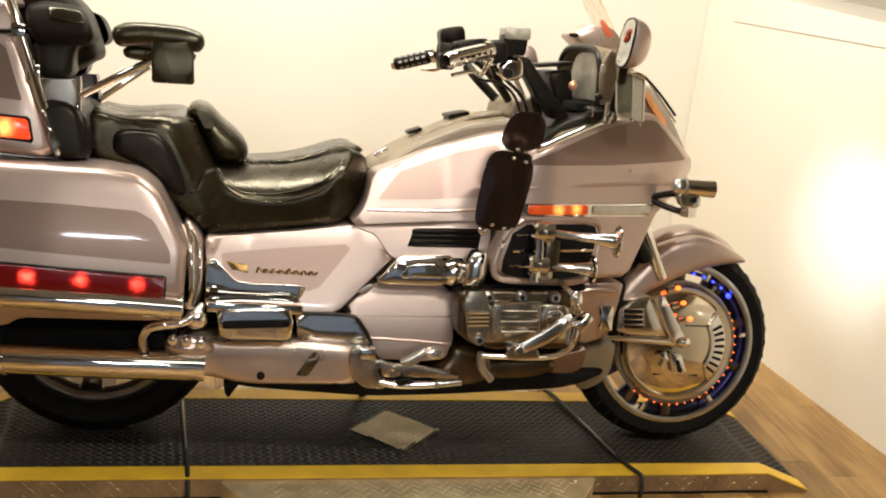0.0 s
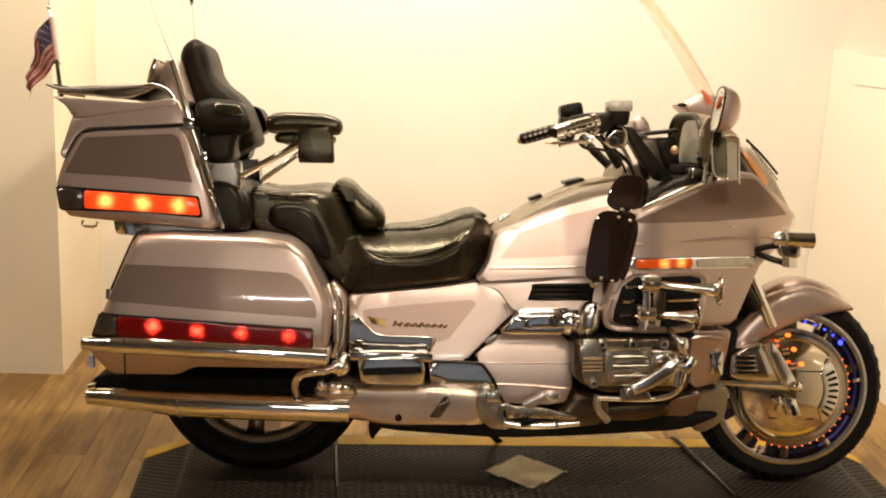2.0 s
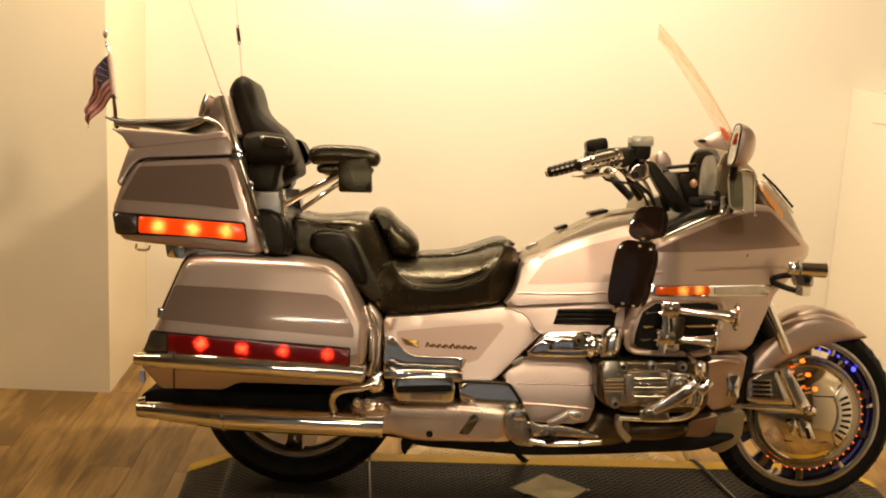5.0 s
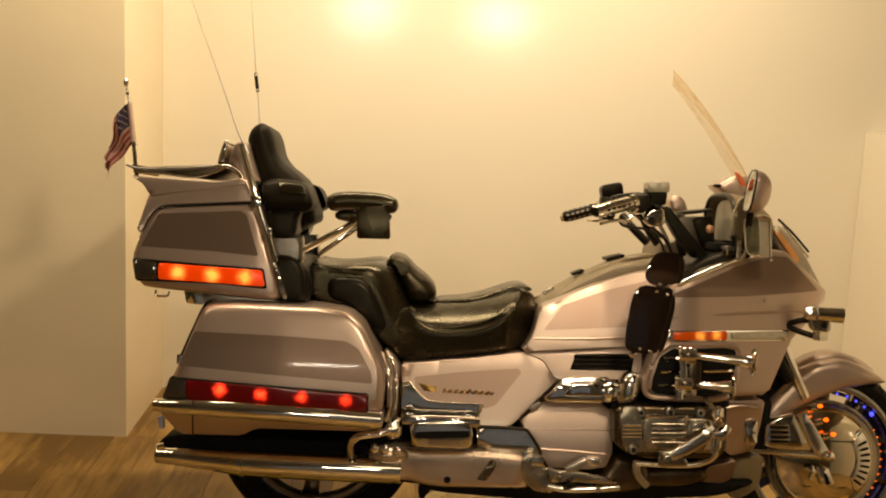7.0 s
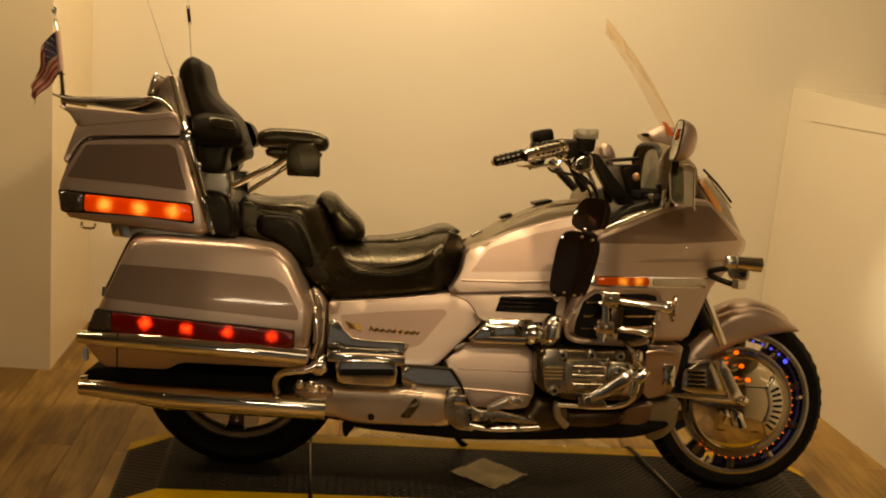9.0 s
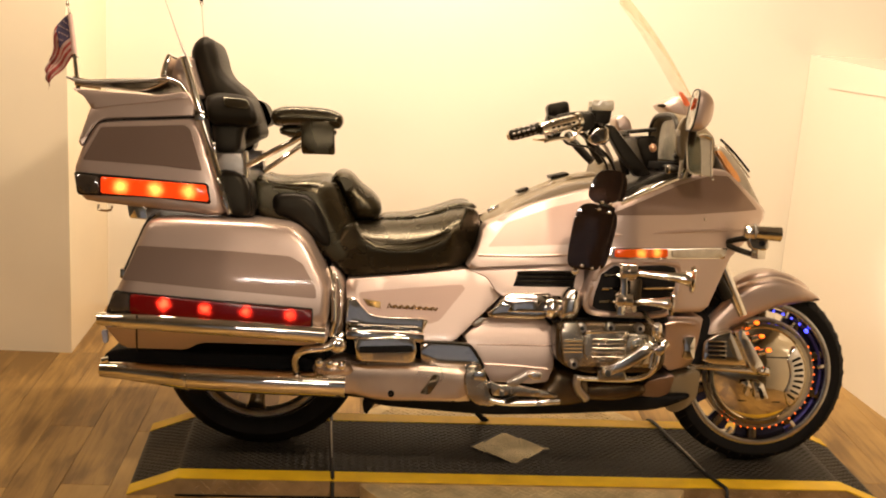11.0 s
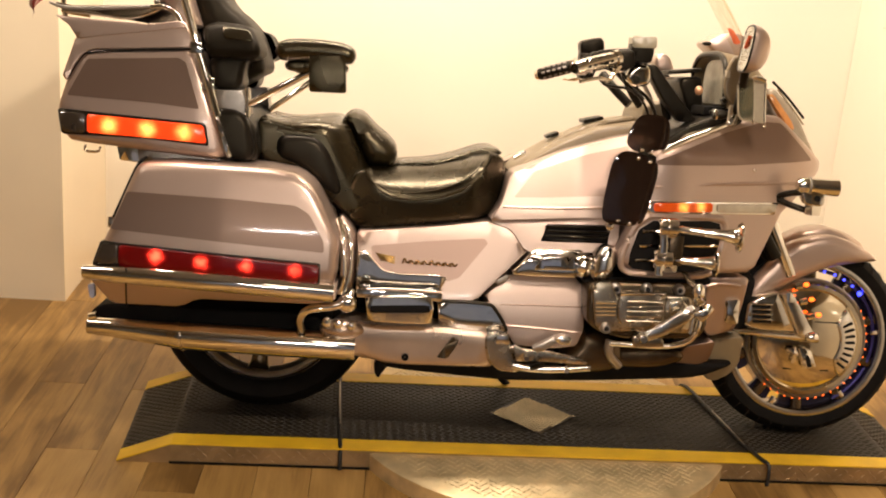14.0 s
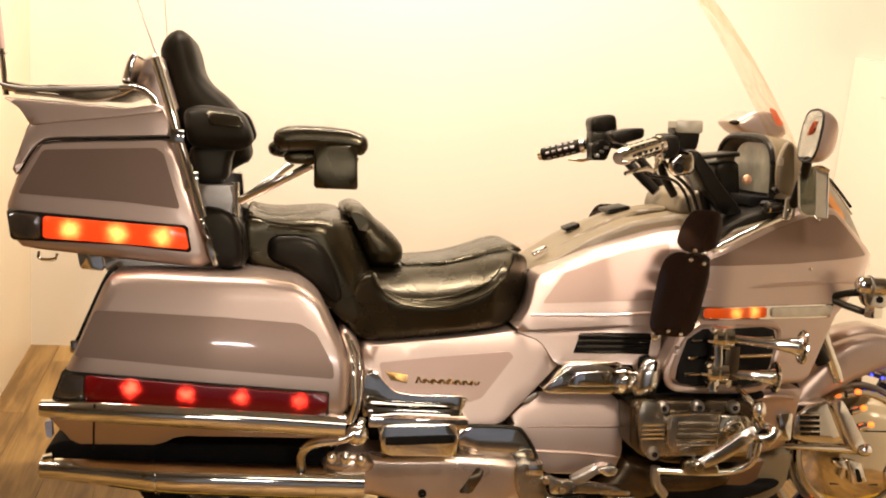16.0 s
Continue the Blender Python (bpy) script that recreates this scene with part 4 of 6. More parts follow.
part("amber_marker", shell([(1.388, 1.031), (1.402, 1.035), (1.463, 0.962), (1.476, 0.938), (1.458, 0.937)], 0.172, 0.10, r=0.004, soft=1, corner=0.006), material("amber_marker", (0.55, 0.24, 0.07), 0.2, 0.0, 0.5, vary=0.2), bike, "amber front marker strip")
part("nose_core", slab([(1.344, 0.930), (1.435, 0.971), (1.497, 0.899), (1.578, 0.825), (1.544, 0.771), (1.473, 0.712), (1.359, 0.707)], -0.12, 0.12, r=0.02), PAINT, bike)
part("nose_trim", tube([(1.419, -0.100, 1.070), (1.465, -0.100, 1.032), (1.522, -0.100, 0.970)], 0.004, 8), PLASTIC, bike)
part("nose_trim", tube([(1.429, -0.120, 1.049), (1.476, -0.120, 0.999), (1.516, -0.120, 0.952)], 0.003, 8), CHROME, bike)

# grille recess and horns
GRILLE = [(1.019, 0.669), (1.242, 0.676), (1.255, 0.643), (1.239, 0.556), (1.203, 0.530), (1.010, 0.530), (0.985, 0.548)]
part("grille_frame", tube(rim_line([(1.008, 0.681), (1.252, 0.685), (1.270, 0.652), (1.248, 0.539), (1.208, 0.518), (0.983, 0.520), (0.964, 0.551)], fair_face, 0.0), 0.009, 8), PAINT, fairing)
# No hollow here: the opening's shade is a black sheet on the fairing
part("grille_shade", shell(GRILLE, proud(fair_face, 0.0025), 0.2, r=0.001, soft=1), DARK, fairing, "black sheet for the shaded grille opening")
part("grille_bar", tube([(x, -fair_face(x, z) - 0.008, z) for x, z in [(1.020, 0.640), (1.240, 0.650)]], 0.0045, 8), CHROME, fairing)
part("grille_bar", tube([(x, -fair_face(x, z) - 0.008, z) for x, z in [(1.014, 0.599), (1.243, 0.607)]], 0.0045, 8), CHROME, fairing)
part("grille_bar", tube([(x, -fair_face(x, z) - 0.008, z) for x, z in [(1.007, 0.559), (1.235, 0.567)]], 0.0045, 8), CHROME, fairing)


def horn(back, tip, y0, y1, bell):
    """A chrome trumpet with a drum at its back and a flared bell."""
    a, b = Vector((back[0], y0, back[2])), Vector((tip[0], y1, tip[2]))
    ob = part("horn", tube([a, a.lerp(b, 0.35), a.lerp(b, 0.65), a.lerp(b, 0.85), a.lerp(b, 0.96), b], [0.012, 0.010, 0.012, 0.018, bell * 0.62, bell], 24, smooth=2, caps=False), CHROME, bike, "chrome trumpet horn")
    d = (b - a).normalized()
    s = d.cross(Vector((0, 0, 1))).normalized()
    u = s.cross(d)
    part("bell_rim", tube([b + bell * (s * math.cos(q) + u * math.sin(q)) for q in [2 * math.pi * i / 28 for i in range(29)]], 0.0042, 8, smooth=0), CHROME, ob)
    part("horn_throat", tube([a.lerp(b, 0.75), a.lerp(b, 0.94)], [0.006, bell * 0.36], 20), DARK, ob)
    part("horn_drum", lathe([(0.001, -0.026), (0.020, -0.026), (0.027, -0.020), (0.027, -0.004), (0.023, 0.0), (0.027, 0.004), (0.027, 0.024), (0.016, 0.032), (0.001, 0.032)], 28, "x", a + Vector((0.012, 0, 0))), CHROME, ob)
    return ob


horn((1.069, -0.380, 0.657), (1.274, -0.400, 0.646), -0.385, -0.41, 0.038)
horn((1.062, -0.380, 0.572), (1.218, -0.400, 0.569), -0.385, -0.40, 0.034)
part("horn_relay", block(1.088, 1.126, -0.400, -0.372, 0.556, 0.640, 0.006), DARK_ALLOY, bike, "dark horn relay")
part("horn_bracket", slab([(1.056, 0.669), (1.075, 0.673), (1.083, 0.604), (1.077, 0.527), (1.053, 0.529), (1.062, 0.603)], -0.405, -0.375, r=0.004, soft=1, corner=0.005), CHROME, bike)
part("horn_valve", slab([(1.082, 0.620), (1.116, 0.622), (1.118, 0.535), (1.084, 0.533)], -0.385, -0.34, r=0.004, soft=1, corner=0.005), ENGINE, bike, "brass-toned horn compressor")
part("horn_flange", slab([(1.065, 0.677), (1.105, 0.676), (1.107, 0.656), (1.101, 0.632), (1.071, 0.634)], -0.405, -0.36, r=0.004, soft=1, corner=0.004), CHROME, bike)

# smoked wind deflectors
part("deflector_upper", slab([(0.967, 0.947), (0.986, 0.959), (1.040, 0.958), (1.048, 0.939), (1.042, 0.869), (1.003, 0.855), (0.962, 0.860), (0.943, 0.879), (0.949, 0.913)], -0.405, -0.40, r=0.002), SMOKE, bike, "smoked plastic wind deflector")
part("deflector_upper_back", slab([(1.024, 0.957), (1.071, 0.946), (1.067, 0.871), (1.037, 0.860)], -0.36, -0.355, r=0.002), SMOKE, bike)
part("deflector_lower", slab([(0.924, 0.853), (0.954, 0.861), (1.022, 0.844), (1.029, 0.824), (0.995, 0.679), (0.983, 0.657), (0.902, 0.662), (0.890, 0.691), (0.906, 0.822)], -0.415, -0.41, r=0.002), SMOKE, bike, "smoked plastic wind deflector")
part("deflector_lower_back", slab([(1.016, 0.839), (1.051, 0.824), (1.020, 0.669), (0.997, 0.654)], -0.37, -0.365, r=0.002), SMOKE, bike)
part("deflector_upper", slab([(0.967, 0.947), (0.986, 0.959), (1.040, 0.958), (1.048, 0.939), (1.042, 0.869), (1.003, 0.855), (0.962, 0.860), (0.943, 0.879), (0.949, 0.913)], 0.40, 0.405, r=0.002), SMOKE, bike).location.z = -0.045
part("deflector_lower", slab([(0.924, 0.853), (0.954, 0.861), (1.022, 0.844), (1.029, 0.824), (0.995, 0.679), (0.983, 0.657), (0.902, 0.662), (0.890, 0.691), (0.906, 0.822)], 0.41, 0.415, r=0.002), SMOKE, bike).location.z = -0.045
bolt = part("deflector_bracket", slab([(0.980, 0.862), (1.028, 0.852), (1.026, 0.829), (0.975, 0.840)], -0.409, -0.39, r=0.002, soft=1), PLASTIC, bike)
for px in ((0.985, -0.417, 0.864), (1.012, -0.417, 0.859), (0.977, -0.417, 0.842), (1.009, -0.417, 0.834), (0.936, -0.420, 0.673), (0.967, -0.420, 0.666)):
    part("bolt_head", ball(px, 0.0055, (1, 0.6, 1), seg=10), CHROME, bolt)
part("deflector_stud", ball((0.928, -0.360, 0.650), 0.013, (1, 0.7, 1)), CHROME, bike)

# windscreen
def windscreen():
    base, mid, top = (1.342, 0.000, 1.173), (1.209, 0.000, 1.379), (1.071, 0.000, 1.540)
    n, k = 14, 16
    bm = bmesh.new()
    rows = []
    for j in range(k + 1):
        v = 1.2 * j / k - 0.2
        c = [(1 - v) ** 2 * a + 2 * v * (1 - v) * (2 * b - (a + d) / 2) + v * v * d for a, b, d in zip(base, mid, top)]
        half = 0.006 + 0.074 * max(0.0, 1 - max(0.0, v) ** 1.6)
        rows.append([bm.verts.new((c[0] + 0.012 - 0.02 * u * u * half / 0.08, half * u, c[2] - 0.05 * u ** 4 * v)) for u in [2 * i / n - 1 for i in range(n + 1)]])
    for a, b in zip(rows, rows[1:]):
        for i in range(n):
            bm.faces.new((a[i], a[i + 1], b[i + 1], b[i]))
    bmesh.ops.solidify(bm, geom=list(bm.faces), thickness=0.004)
    ob = part("windscreen", bm, CLEAR, bike, "tall clear curved windscreen")
    ob.visible_shadow = False


windscreen()

# cockpit
def hood():
    """The instrument hood: an arched black tunnel open to the rear, a pale panel deep inside."""
    def arch(half, top, low=0.985):
        n = 22
        return [(half * math.copysign(abs(math.cos(q)) ** 0.55, math.cos(q)), low + (top - low) * math.sin(q) ** 0.55) for q in [math.pi * k / n for k in range(n + 1)]]

    bm = bmesh.new()
    rings = [[bm.verts.new((x, y, z)) for y, z in arch(h, t)] for x, h, t in ((1.318, 0.170, 1.118), (1.262, 0.182, 1.128), (1.256, 0.188, 1.134), (1.256, 0.196, 1.142), (1.262, 0.202, 1.148), (1.33, 0.192, 1.138), (1.39, 0.15, 1.09))]
    for p, q in zip(rings, rings[1:]):
        for k in range(len(p) - 1):
            bm.faces.new((p[k], p[k + 1], q[k + 1], q[k]))
    ob = part("dash", bm, GREY_PLASTIC, bike, "taupe arched instrument hood")
    part("hood_rim", tube([(1.257, y, z) for y, z in arch(0.194, 1.140)], 0.009, 8, smooth=0), PLASTIC, ob, "black hood rim")
    panel = bmesh.new()
    rim = arch(0.13, 1.124, 0.995)
    sheets = [[panel.verts.new((x, y - 0.03, z)) for y, z in rim] for x in (1.268, 1.276)]
    for sheet, x in zip(sheets, (1.266, 1.278)):
        c = panel.verts.new((x, -0.03, 1.04))
        for k in range(len(sheet)):
            panel.faces.new((c, sheet[k], sheet[(k + 1) % len(sheet)]))
    for k in range(len(rim)):
        m = (k + 1) % len(rim)
        panel.faces.new((sheets[0][k], sheets[0][m], sheets[1][m], sheets[1][k]))
    part("gauge_panel", panel, material("pale_grey_panel", (0.27, 0.24, 0.17), 0.22, vary=0.35, scale=14), ob, "pale grey instrument panel")
    part("hood_floor", block(1.20, 1.36, -0.19, 0.19, 0.962, 0.988, 0.006), DARK, ob)


hood()
part("dash_shelf", slab([(1.033, 0.848), (1.134, 0.936), (1.265, 0.977), (1.293, 0.955), (1.273, 0.940), (1.082, 0.854)], -0.28, 0.28, r=0.008), PLASTIC, bike)
part("fairing_lip", slab([(1.094, 0.872), (1.130, 0.908), (1.218, 0.938), (1.262, 0.955), (1.276, 0.943), (1.180, 0.902)], -0.285, -0.262, r=0.005, soft=1, corner=0.006), GREY_PLASTIC, bike, "taupe inner fairing lip")
part("helmet_hook", ball((1.165, -0.250, 1.030), 0.012, (1, 0.7, 1.1)), material("copper_knob", (0.55, 0.30, 0.16), 0.3, 0.6, vary=0.1), bike)
part("dash_knob", ball((1.219, -0.270, 0.973), 0.014, (1.8, 1, 0.8)), PLASTIC, bike)
part("dash_knob", tube([(1.227, -0.270, 1.003), (1.245, -0.270, 1.017)], 0.01, 10), PLASTIC, bike)
part("dash_cup", slab([(1.133, 1.121), (1.156, 1.142), (1.185, 1.128), (1.204, 1.078), (1.144, 1.083)], 0.20, 0.32, r=0.012, corner=0.01), PAINT, bike)
part("dash_cowl", slab([(1.157, 1.049), (1.168, 1.065), (1.224, 1.071), (1.239, 0.960), (1.197, 0.958)], -0.05, 0.2, r=0.01, soft=1, corner=0.008), PLASTIC, bike)
part("dash_lid", block(-0.05, 0.05, -0.06, 0.06, -0.006, 0.006, 0.004, m=Matrix.Translation((1.170, 0.000, 1.083)) @ pose(0, 0, 0, 0, -8, 0)), PLASTIC, bike)


def mirror(centre, high, wide, deep, slant, yaw):
    """A domed housing, glass to the rear, with a black rim round the glass."""
    turn = pose(*centre, 0, slant, yaw)

    def oval(rx, k=0.0):
        return [(k, wide * rx * math.copysign(abs(math.cos(q)) ** 0.62, math.cos(q)), high * rx * math.copysign(abs(math.sin(q)) ** 0.62, math.sin(q))) for q in [2 * math.pi * i / 32 for i in range(32)]]

    bm = bmesh.new()
    rings = [[bm.verts.new(turn @ Vector(p)) for p in oval(math.sqrt(max(0.0, 1 - u ** 2.4)) if u < 1 else 0.02, deep * u)] for u in (0, 0.15, 0.35, 0.55, 0.72, 0.86, 0.95, 1.0)]
    for p, q in zip(rings, rings[1:]):
        for i in range(32):
            bm.faces.new((p[i], p[(i + 1) % 32], q[(i + 1) % 32], q[i]))
    bm.faces.new(rings[-1])
    ob = part("mirror", bm, PAINT, bike, "champagne painted mirror housing")
    ring = [turn @ Vector(p) for p in oval(0.97)]
    part("mirror_rim", tube(ring + ring[:1], 0.0032, 8, smooth=0), PLASTIC, ob, "black rim")
    face = bmesh.new()
    face.faces.new([face.verts.new(turn @ Vector(p)) for p in oval(0.93, -0.002)])
    bmesh.ops.solidify(face, geom=list(face.faces), thickness=0.002)
    part("mirror_glass", face, MIRROR, ob, "mirror glass")
    return ob


near_mirror = mirror((1.230, -0.440, 1.146), 0.062, 0.060, 0.058, 8, -4)
glass_turn = pose(1.230, -0.440, 1.146, 0, 8, -4)
# Red reflection in the glass, drawn as a bent tube on it
part("mirror_red_reflection", tube([glass_turn @ Vector((-0.0045, y, z)) for y, z in ((0.006, 0.0), (-0.006, 0.024), (-0.020, 0.032), (-0.018, 0.012), (-0.006, 0.004))], 0.003, 6, flat=0.5, smooth=0), RED_ORANGE, near_mirror, "orange-red reflection drawn on the mirror glass")
far_mirror = part("mirror", slab([(1.276, 1.178), (1.305, 1.194), (1.332, 1.213), (1.388, 1.214), (1.425, 1.192), (1.445, 1.150), (1.400, 1.130), (1.320, 1.142)], 0.15, 0.30, r=0.018, corner=0.012), PAINT, bike, "champagne painted mirror housing")
part("mirror_rim", ball((1.286, 0.16, 1.176), 0.010, (1.8, 1, 0.7)), PLASTIC, far_mirror, "black rim")
# Reflection in the windscreen, put in as a coloured plate
part("screen_reflection", slab([(1.268, 1.215), (1.284, 1.212), (1.314, 1.172), (1.293, 1.168)], -0.108, -0.100, r=0.003, soft=1, corner=0.005), RED_ORANGE, bike, "orange-red reflection at the windscreen foot, drawn as a plate")
part("mirror_stalk", tube([(1.240, -0.420, 1.101), (1.242, -0.400, 1.055), (1.250, -0.340, 0.980)], 0.012, 10), PLASTIC, bike)
part("mirror_stalk", tube([(1.2, 0.42, 1.10), (1.25, 0.36, 1.02), (1.27, 0.30, 0.95)], 0.012, 10), PLASTIC, bike)
HAND = [(1.228, 1.052), (1.236, 1.070), (1.254, 1.074), (1.270, 1.068), (1.281, 0.957), (1.247, 0.960), (1.236, 0.975)]
hand = part("hand_deflector", slab(HAND, -0.404, -0.398, r=0.002, corner=0.008), GREEN_CLEAR, bike, "clear plastic hand deflector")
part("deflector_edge", tube([(x, -0.402, z) for x, z in rounded(HAND + HAND[:1], 1, 0.22, 0.008)], 0.0028, 6), CLEAR_LENS, hand, "pale polished edge")
part("deflector_side", slab([(1.272, 1.070), (1.304, 1.062), (1.313, 0.953), (1.283, 0.957)], -0.392, -0.386, r=0.002, corner=0.004), CLEAR_LENS, hand, "pale turned-back side")
part("deflector_edge", tube([(1.305, -0.390, 1.062), (1.313, -0.390, 0.955)], 0.004, 8), CHROME, hand)
part("deflector_hinge", tube([(1.264, -0.400, 1.072), (1.280, -0.402, 1.074), (1.301, -0.400, 1.066)], [0.004, 0.007, 0.006], 8), CHROME, hand, "chrome hinge")
part("deflector_stud", ball((1.278, -0.404, 0.957), 0.005, (1, 0.7, 1), seg=10), CHROME, hand)
# side of the instrument hood with its white switch, tab and knob
hood_side = part("hood_side", slab([(1.245, 1.131), (1.229, 1.100), (1.223, 1.060), (1.228, 1.019), (1.249, 0.998), (1.278, 1.001), (1.263, 1.125)], -0.292, -0.272, r=0.006, soft=1, corner=0.010), GREY_PLASTIC, bike, "taupe hood side panel")
part("switch", block(-0.007, 0.007, -0.008, 0.004, -0.011, 0.011, 0.003, m=Matrix.Translation((1.228, -0.290, 1.080))), CLEAR_LENS, hood_side, "white switch")
tab = [(1.229, 0.993), (1.255, 0.999), (1.252, 0.953), (1.226, 0.947)]
mount = part("deflector_tab", slab(tab, -0.344, -0.338, r=0.002, corner=0.004), GREY_PLASTIC, bike)
part("tab_edge", tube([(x, -0.344, z) for x, z in tab + tab[:1]], 0.0022, 6, smooth=0), CLEAR_LENS, mount, "pale edge")
knob = part("hood_knob", tube([(1.196, -0.300, 0.966), (1.215, -0.302, 0.968), (1.236, -0.305, 0.970)], [0.012, 0.013, 0.011], 14), PLASTIC, bike, "black round knob")
part("knob_ring", tube([(1.202, -0.301, 0.9665), (1.207, -0.301, 0.967)], 0.0145, 14), CHROME, knob)
part("windscreen_bracket", slab([(1.228, 0.936), (1.232, 0.970), (1.253, 0.978), (1.245, 0.944)], -0.345, -0.325, r=0.003), CHROME, bike)

# handlebar
bar = part("handlebar", tube([(1.111, -0.140, 0.941), (1.082, -0.150, 1.029), (1.033, -0.180, 1.087), (0.957, -0.240, 1.103), (0.835, -0.360, 1.076)], 0.012, 12), PLASTIC, bike, "black handlebar")
part("fork_leg_cover", slab([(1.012, 1.092), (1.044, 1.094), (1.109, 1.017), (1.174, 0.947), (1.128, 0.937), (1.071, 0.998)], -0.23, -0.17, r=0.006, soft=1, corner=0.006), PLASTIC, bar)
part("handlebar", tube([(1.147, 0.200, 0.932), (1.084, 0.260, 1.025), (1.020, 0.320, 1.097), (0.919, 0.380, 1.089), (0.817, 0.440, 1.052)], 0.013, 12), PLASTIC, bike)


def grip_on(a, b, metal, slot):
    """A round grip with rows of oval slots, between two flanges."""
    a, b = Vector(a), Vector(b)
    ob = part("grip", tube([a, a.lerp(b, 0.08), a.lerp(b, 0.92), b], [0.017, 0.021, 0.021, 0.019], 18, smooth=1), metal, bike, "slotted black and chrome grip")
    d = (b - a).normalized()
    s = d.cross(Vector((0, 0, 1))).normalized()
    u = s.cross(d)
    for k in range(5):
        for j in range(7):
            ang = 2 * math.pi * j / 7
            o = (s * math.cos(ang) + u * math.sin(ang)) * 0.0185
            p = a.lerp(b, 0.16 + 0.15 * k)
            part("grip_pad", tube([p + o, p + o + d * 0.011], 0.0042, 6), slot, ob)
    part("grip_flange", tube([b - d * 0.004, b + d * 0.010], 0.024, 16), CHROME, ob)
    part("grip_end", tube([a - d * 0.008, a + d * 0.004], [0.015, 0.019], 14), CHROME, ob)
    return ob


grip_on((0.799, -0.380, 1.067), (0.912, -0.300, 1.099), CHROME, PLASTIC)
grip_on((0.801, 0.440, 1.047), (0.909, 0.380, 1.084), PLASTIC, STEEL_DULL)
part("switch_box", block(-0.016, 0.016, -0.026, 0.026, -0.024, 0.024, 0.006, m=Matrix.Translation((0.943, -0.260, 1.106)) @ pose(0, 0, 0, 0, -8, 0)), PLASTIC, bike)
part("switch_box", block(-0.028, 0.028, -0.03, 0.03, -0.028, 0.028, 0.008, m=Matrix.Translation((0.943, 0.340, 1.098))), PLASTIC, bike)
res = part("brake_reservoir", slab([(0.961, 1.133), (0.963, 1.157), (1.022, 1.158), (1.024, 1.124), (1.019, 1.095), (0.970, 1.098)], -0.28, -0.22, r=0.004, soft=1, corner=0.005), PLASTIC, bike, "black brake fluid reservoir")
part("reservoir_cap", slab([(0.962, 1.134), (0.962, 1.165), (1.028, 1.167), (1.030, 1.136)], -0.284, -0.216, r=0.004, soft=1, corner=0.004), TRANSLUCENT, res, "translucent cover")
res = part("clutch_reservoir", slab([(0.916, 1.153), (0.924, 1.167), (0.980, 1.180), (0.992, 1.172), (0.999, 1.129), (0.927, 1.109)], 0.33, 0.40, r=0.006, soft=1, corner=0.008), PLASTIC, bike, "black clutch fluid reservoir")
part("lever", tube([(0.955, -0.270, 1.096), (0.915, -0.310, 1.070), (0.892, -0.360, 1.035), (0.867, -0.380, 1.048), (0.805, -0.410, 1.032)], [0.008, 0.007, 0.006, 0.005, 0.005], 8), CHROME, bike, "chrome brake lever")
part("lever", tube([(0.963, 0.330, 1.069), (0.922, 0.380, 1.037), (0.888, 0.440, 1.039)], 0.005, 8), CHROME, bike)
part("throttle_housing", ball((0.934, -0.270, 1.083), 0.02, (1.1, 1, 1.0)), CHROME, bike)
part("control_cable", tube([(0.871, -0.340, 1.041), (0.887, -0.330, 1.025), (0.963, -0.280, 1.025), (1.020, -0.220, 0.992), (1.045, -0.200, 0.940)], 0.004, 8), PLASTIC, bike)
part("control_cable", tube([(0.938, -0.260, 1.071), (0.979, -0.240, 1.034), (1.037, -0.220, 0.996), (1.066, -0.200, 0.941)], 0.005, 8), PLASTIC, bike)
part("brake_hose", tube([(1.001, -0.240, 1.098), (0.998, -0.220, 1.057), (1.041, -0.200, 1.007), (1.066, -0.180, 0.948)], 0.006, 8), STEEL_DULL, bike)
part("bar_clamp", slab([(1.030, 0.930), (1.040, 0.974), (1.096, 0.994), (1.108, 0.968), (1.096, 0.927)], -0.14, 0.14, r=0.008, corner=0.008), GREY_PLASTIC, bike, "taupe handlebar clamp cover")
part("master_cylinder", slab([(0.956, 1.062), (0.979, 1.092), (1.024, 1.088), (1.029, 1.036), (0.982, 1.026), (0.958, 1.044)], -0.262, -0.225, r=0.014, corner=0.010), CHROME, bike, "chrome master cylinder")
part("cylinder_port", lathe([(0.001, -0.012), (0.010, -0.012), (0.013, -0.004), (0.013, 0.006)], 16, "y", (0.982, -0.266, 1.048)), PLASTIC, bike)
part("switch_cluster", slab([(0.909, 1.090), (0.951, 1.107), (0.970, 1.086), (0.956, 1.045), (0.913, 1.043)], 0.27, 0.34, r=0.008, soft=1, corner=0.006), PLASTIC, bike, "black switch cluster")
for k in range(3):
    part("switch_key", block(-0.006, 0.006, -0.006, 0.006, -0.004, 0.004, 0.0015, m=Matrix.Translation((0.925 + 0.013 * k, 0.268, 1.058 + 0.012 * k))), STEEL_DULL, bike)
part("switch_lid", slab([(0.933, 1.127), (0.987, 1.140), (1.030, 1.144), (1.030, 1.117), (0.966, 1.094), (0.937, 1.106)], 0.17, 0.24, r=0.006, soft=1, corner=0.006), PLASTIC, bike, "black switch housing lid")
part("switch_pod", slab([(0.905, 1.088), (0.925, 1.126), (0.968, 1.128), (0.972, 1.082), (0.938, 1.064)], -0.300, -0.235, r=0.008, corner=0.008), PLASTIC, bike, "black switch pod")
part("bar_riser", tube([(0.955, 0.10, 1.060), (0.985, 0.06, 1.020), (1.030, 0.03, 0.975)], 0.014, 12), PLASTIC, bike)
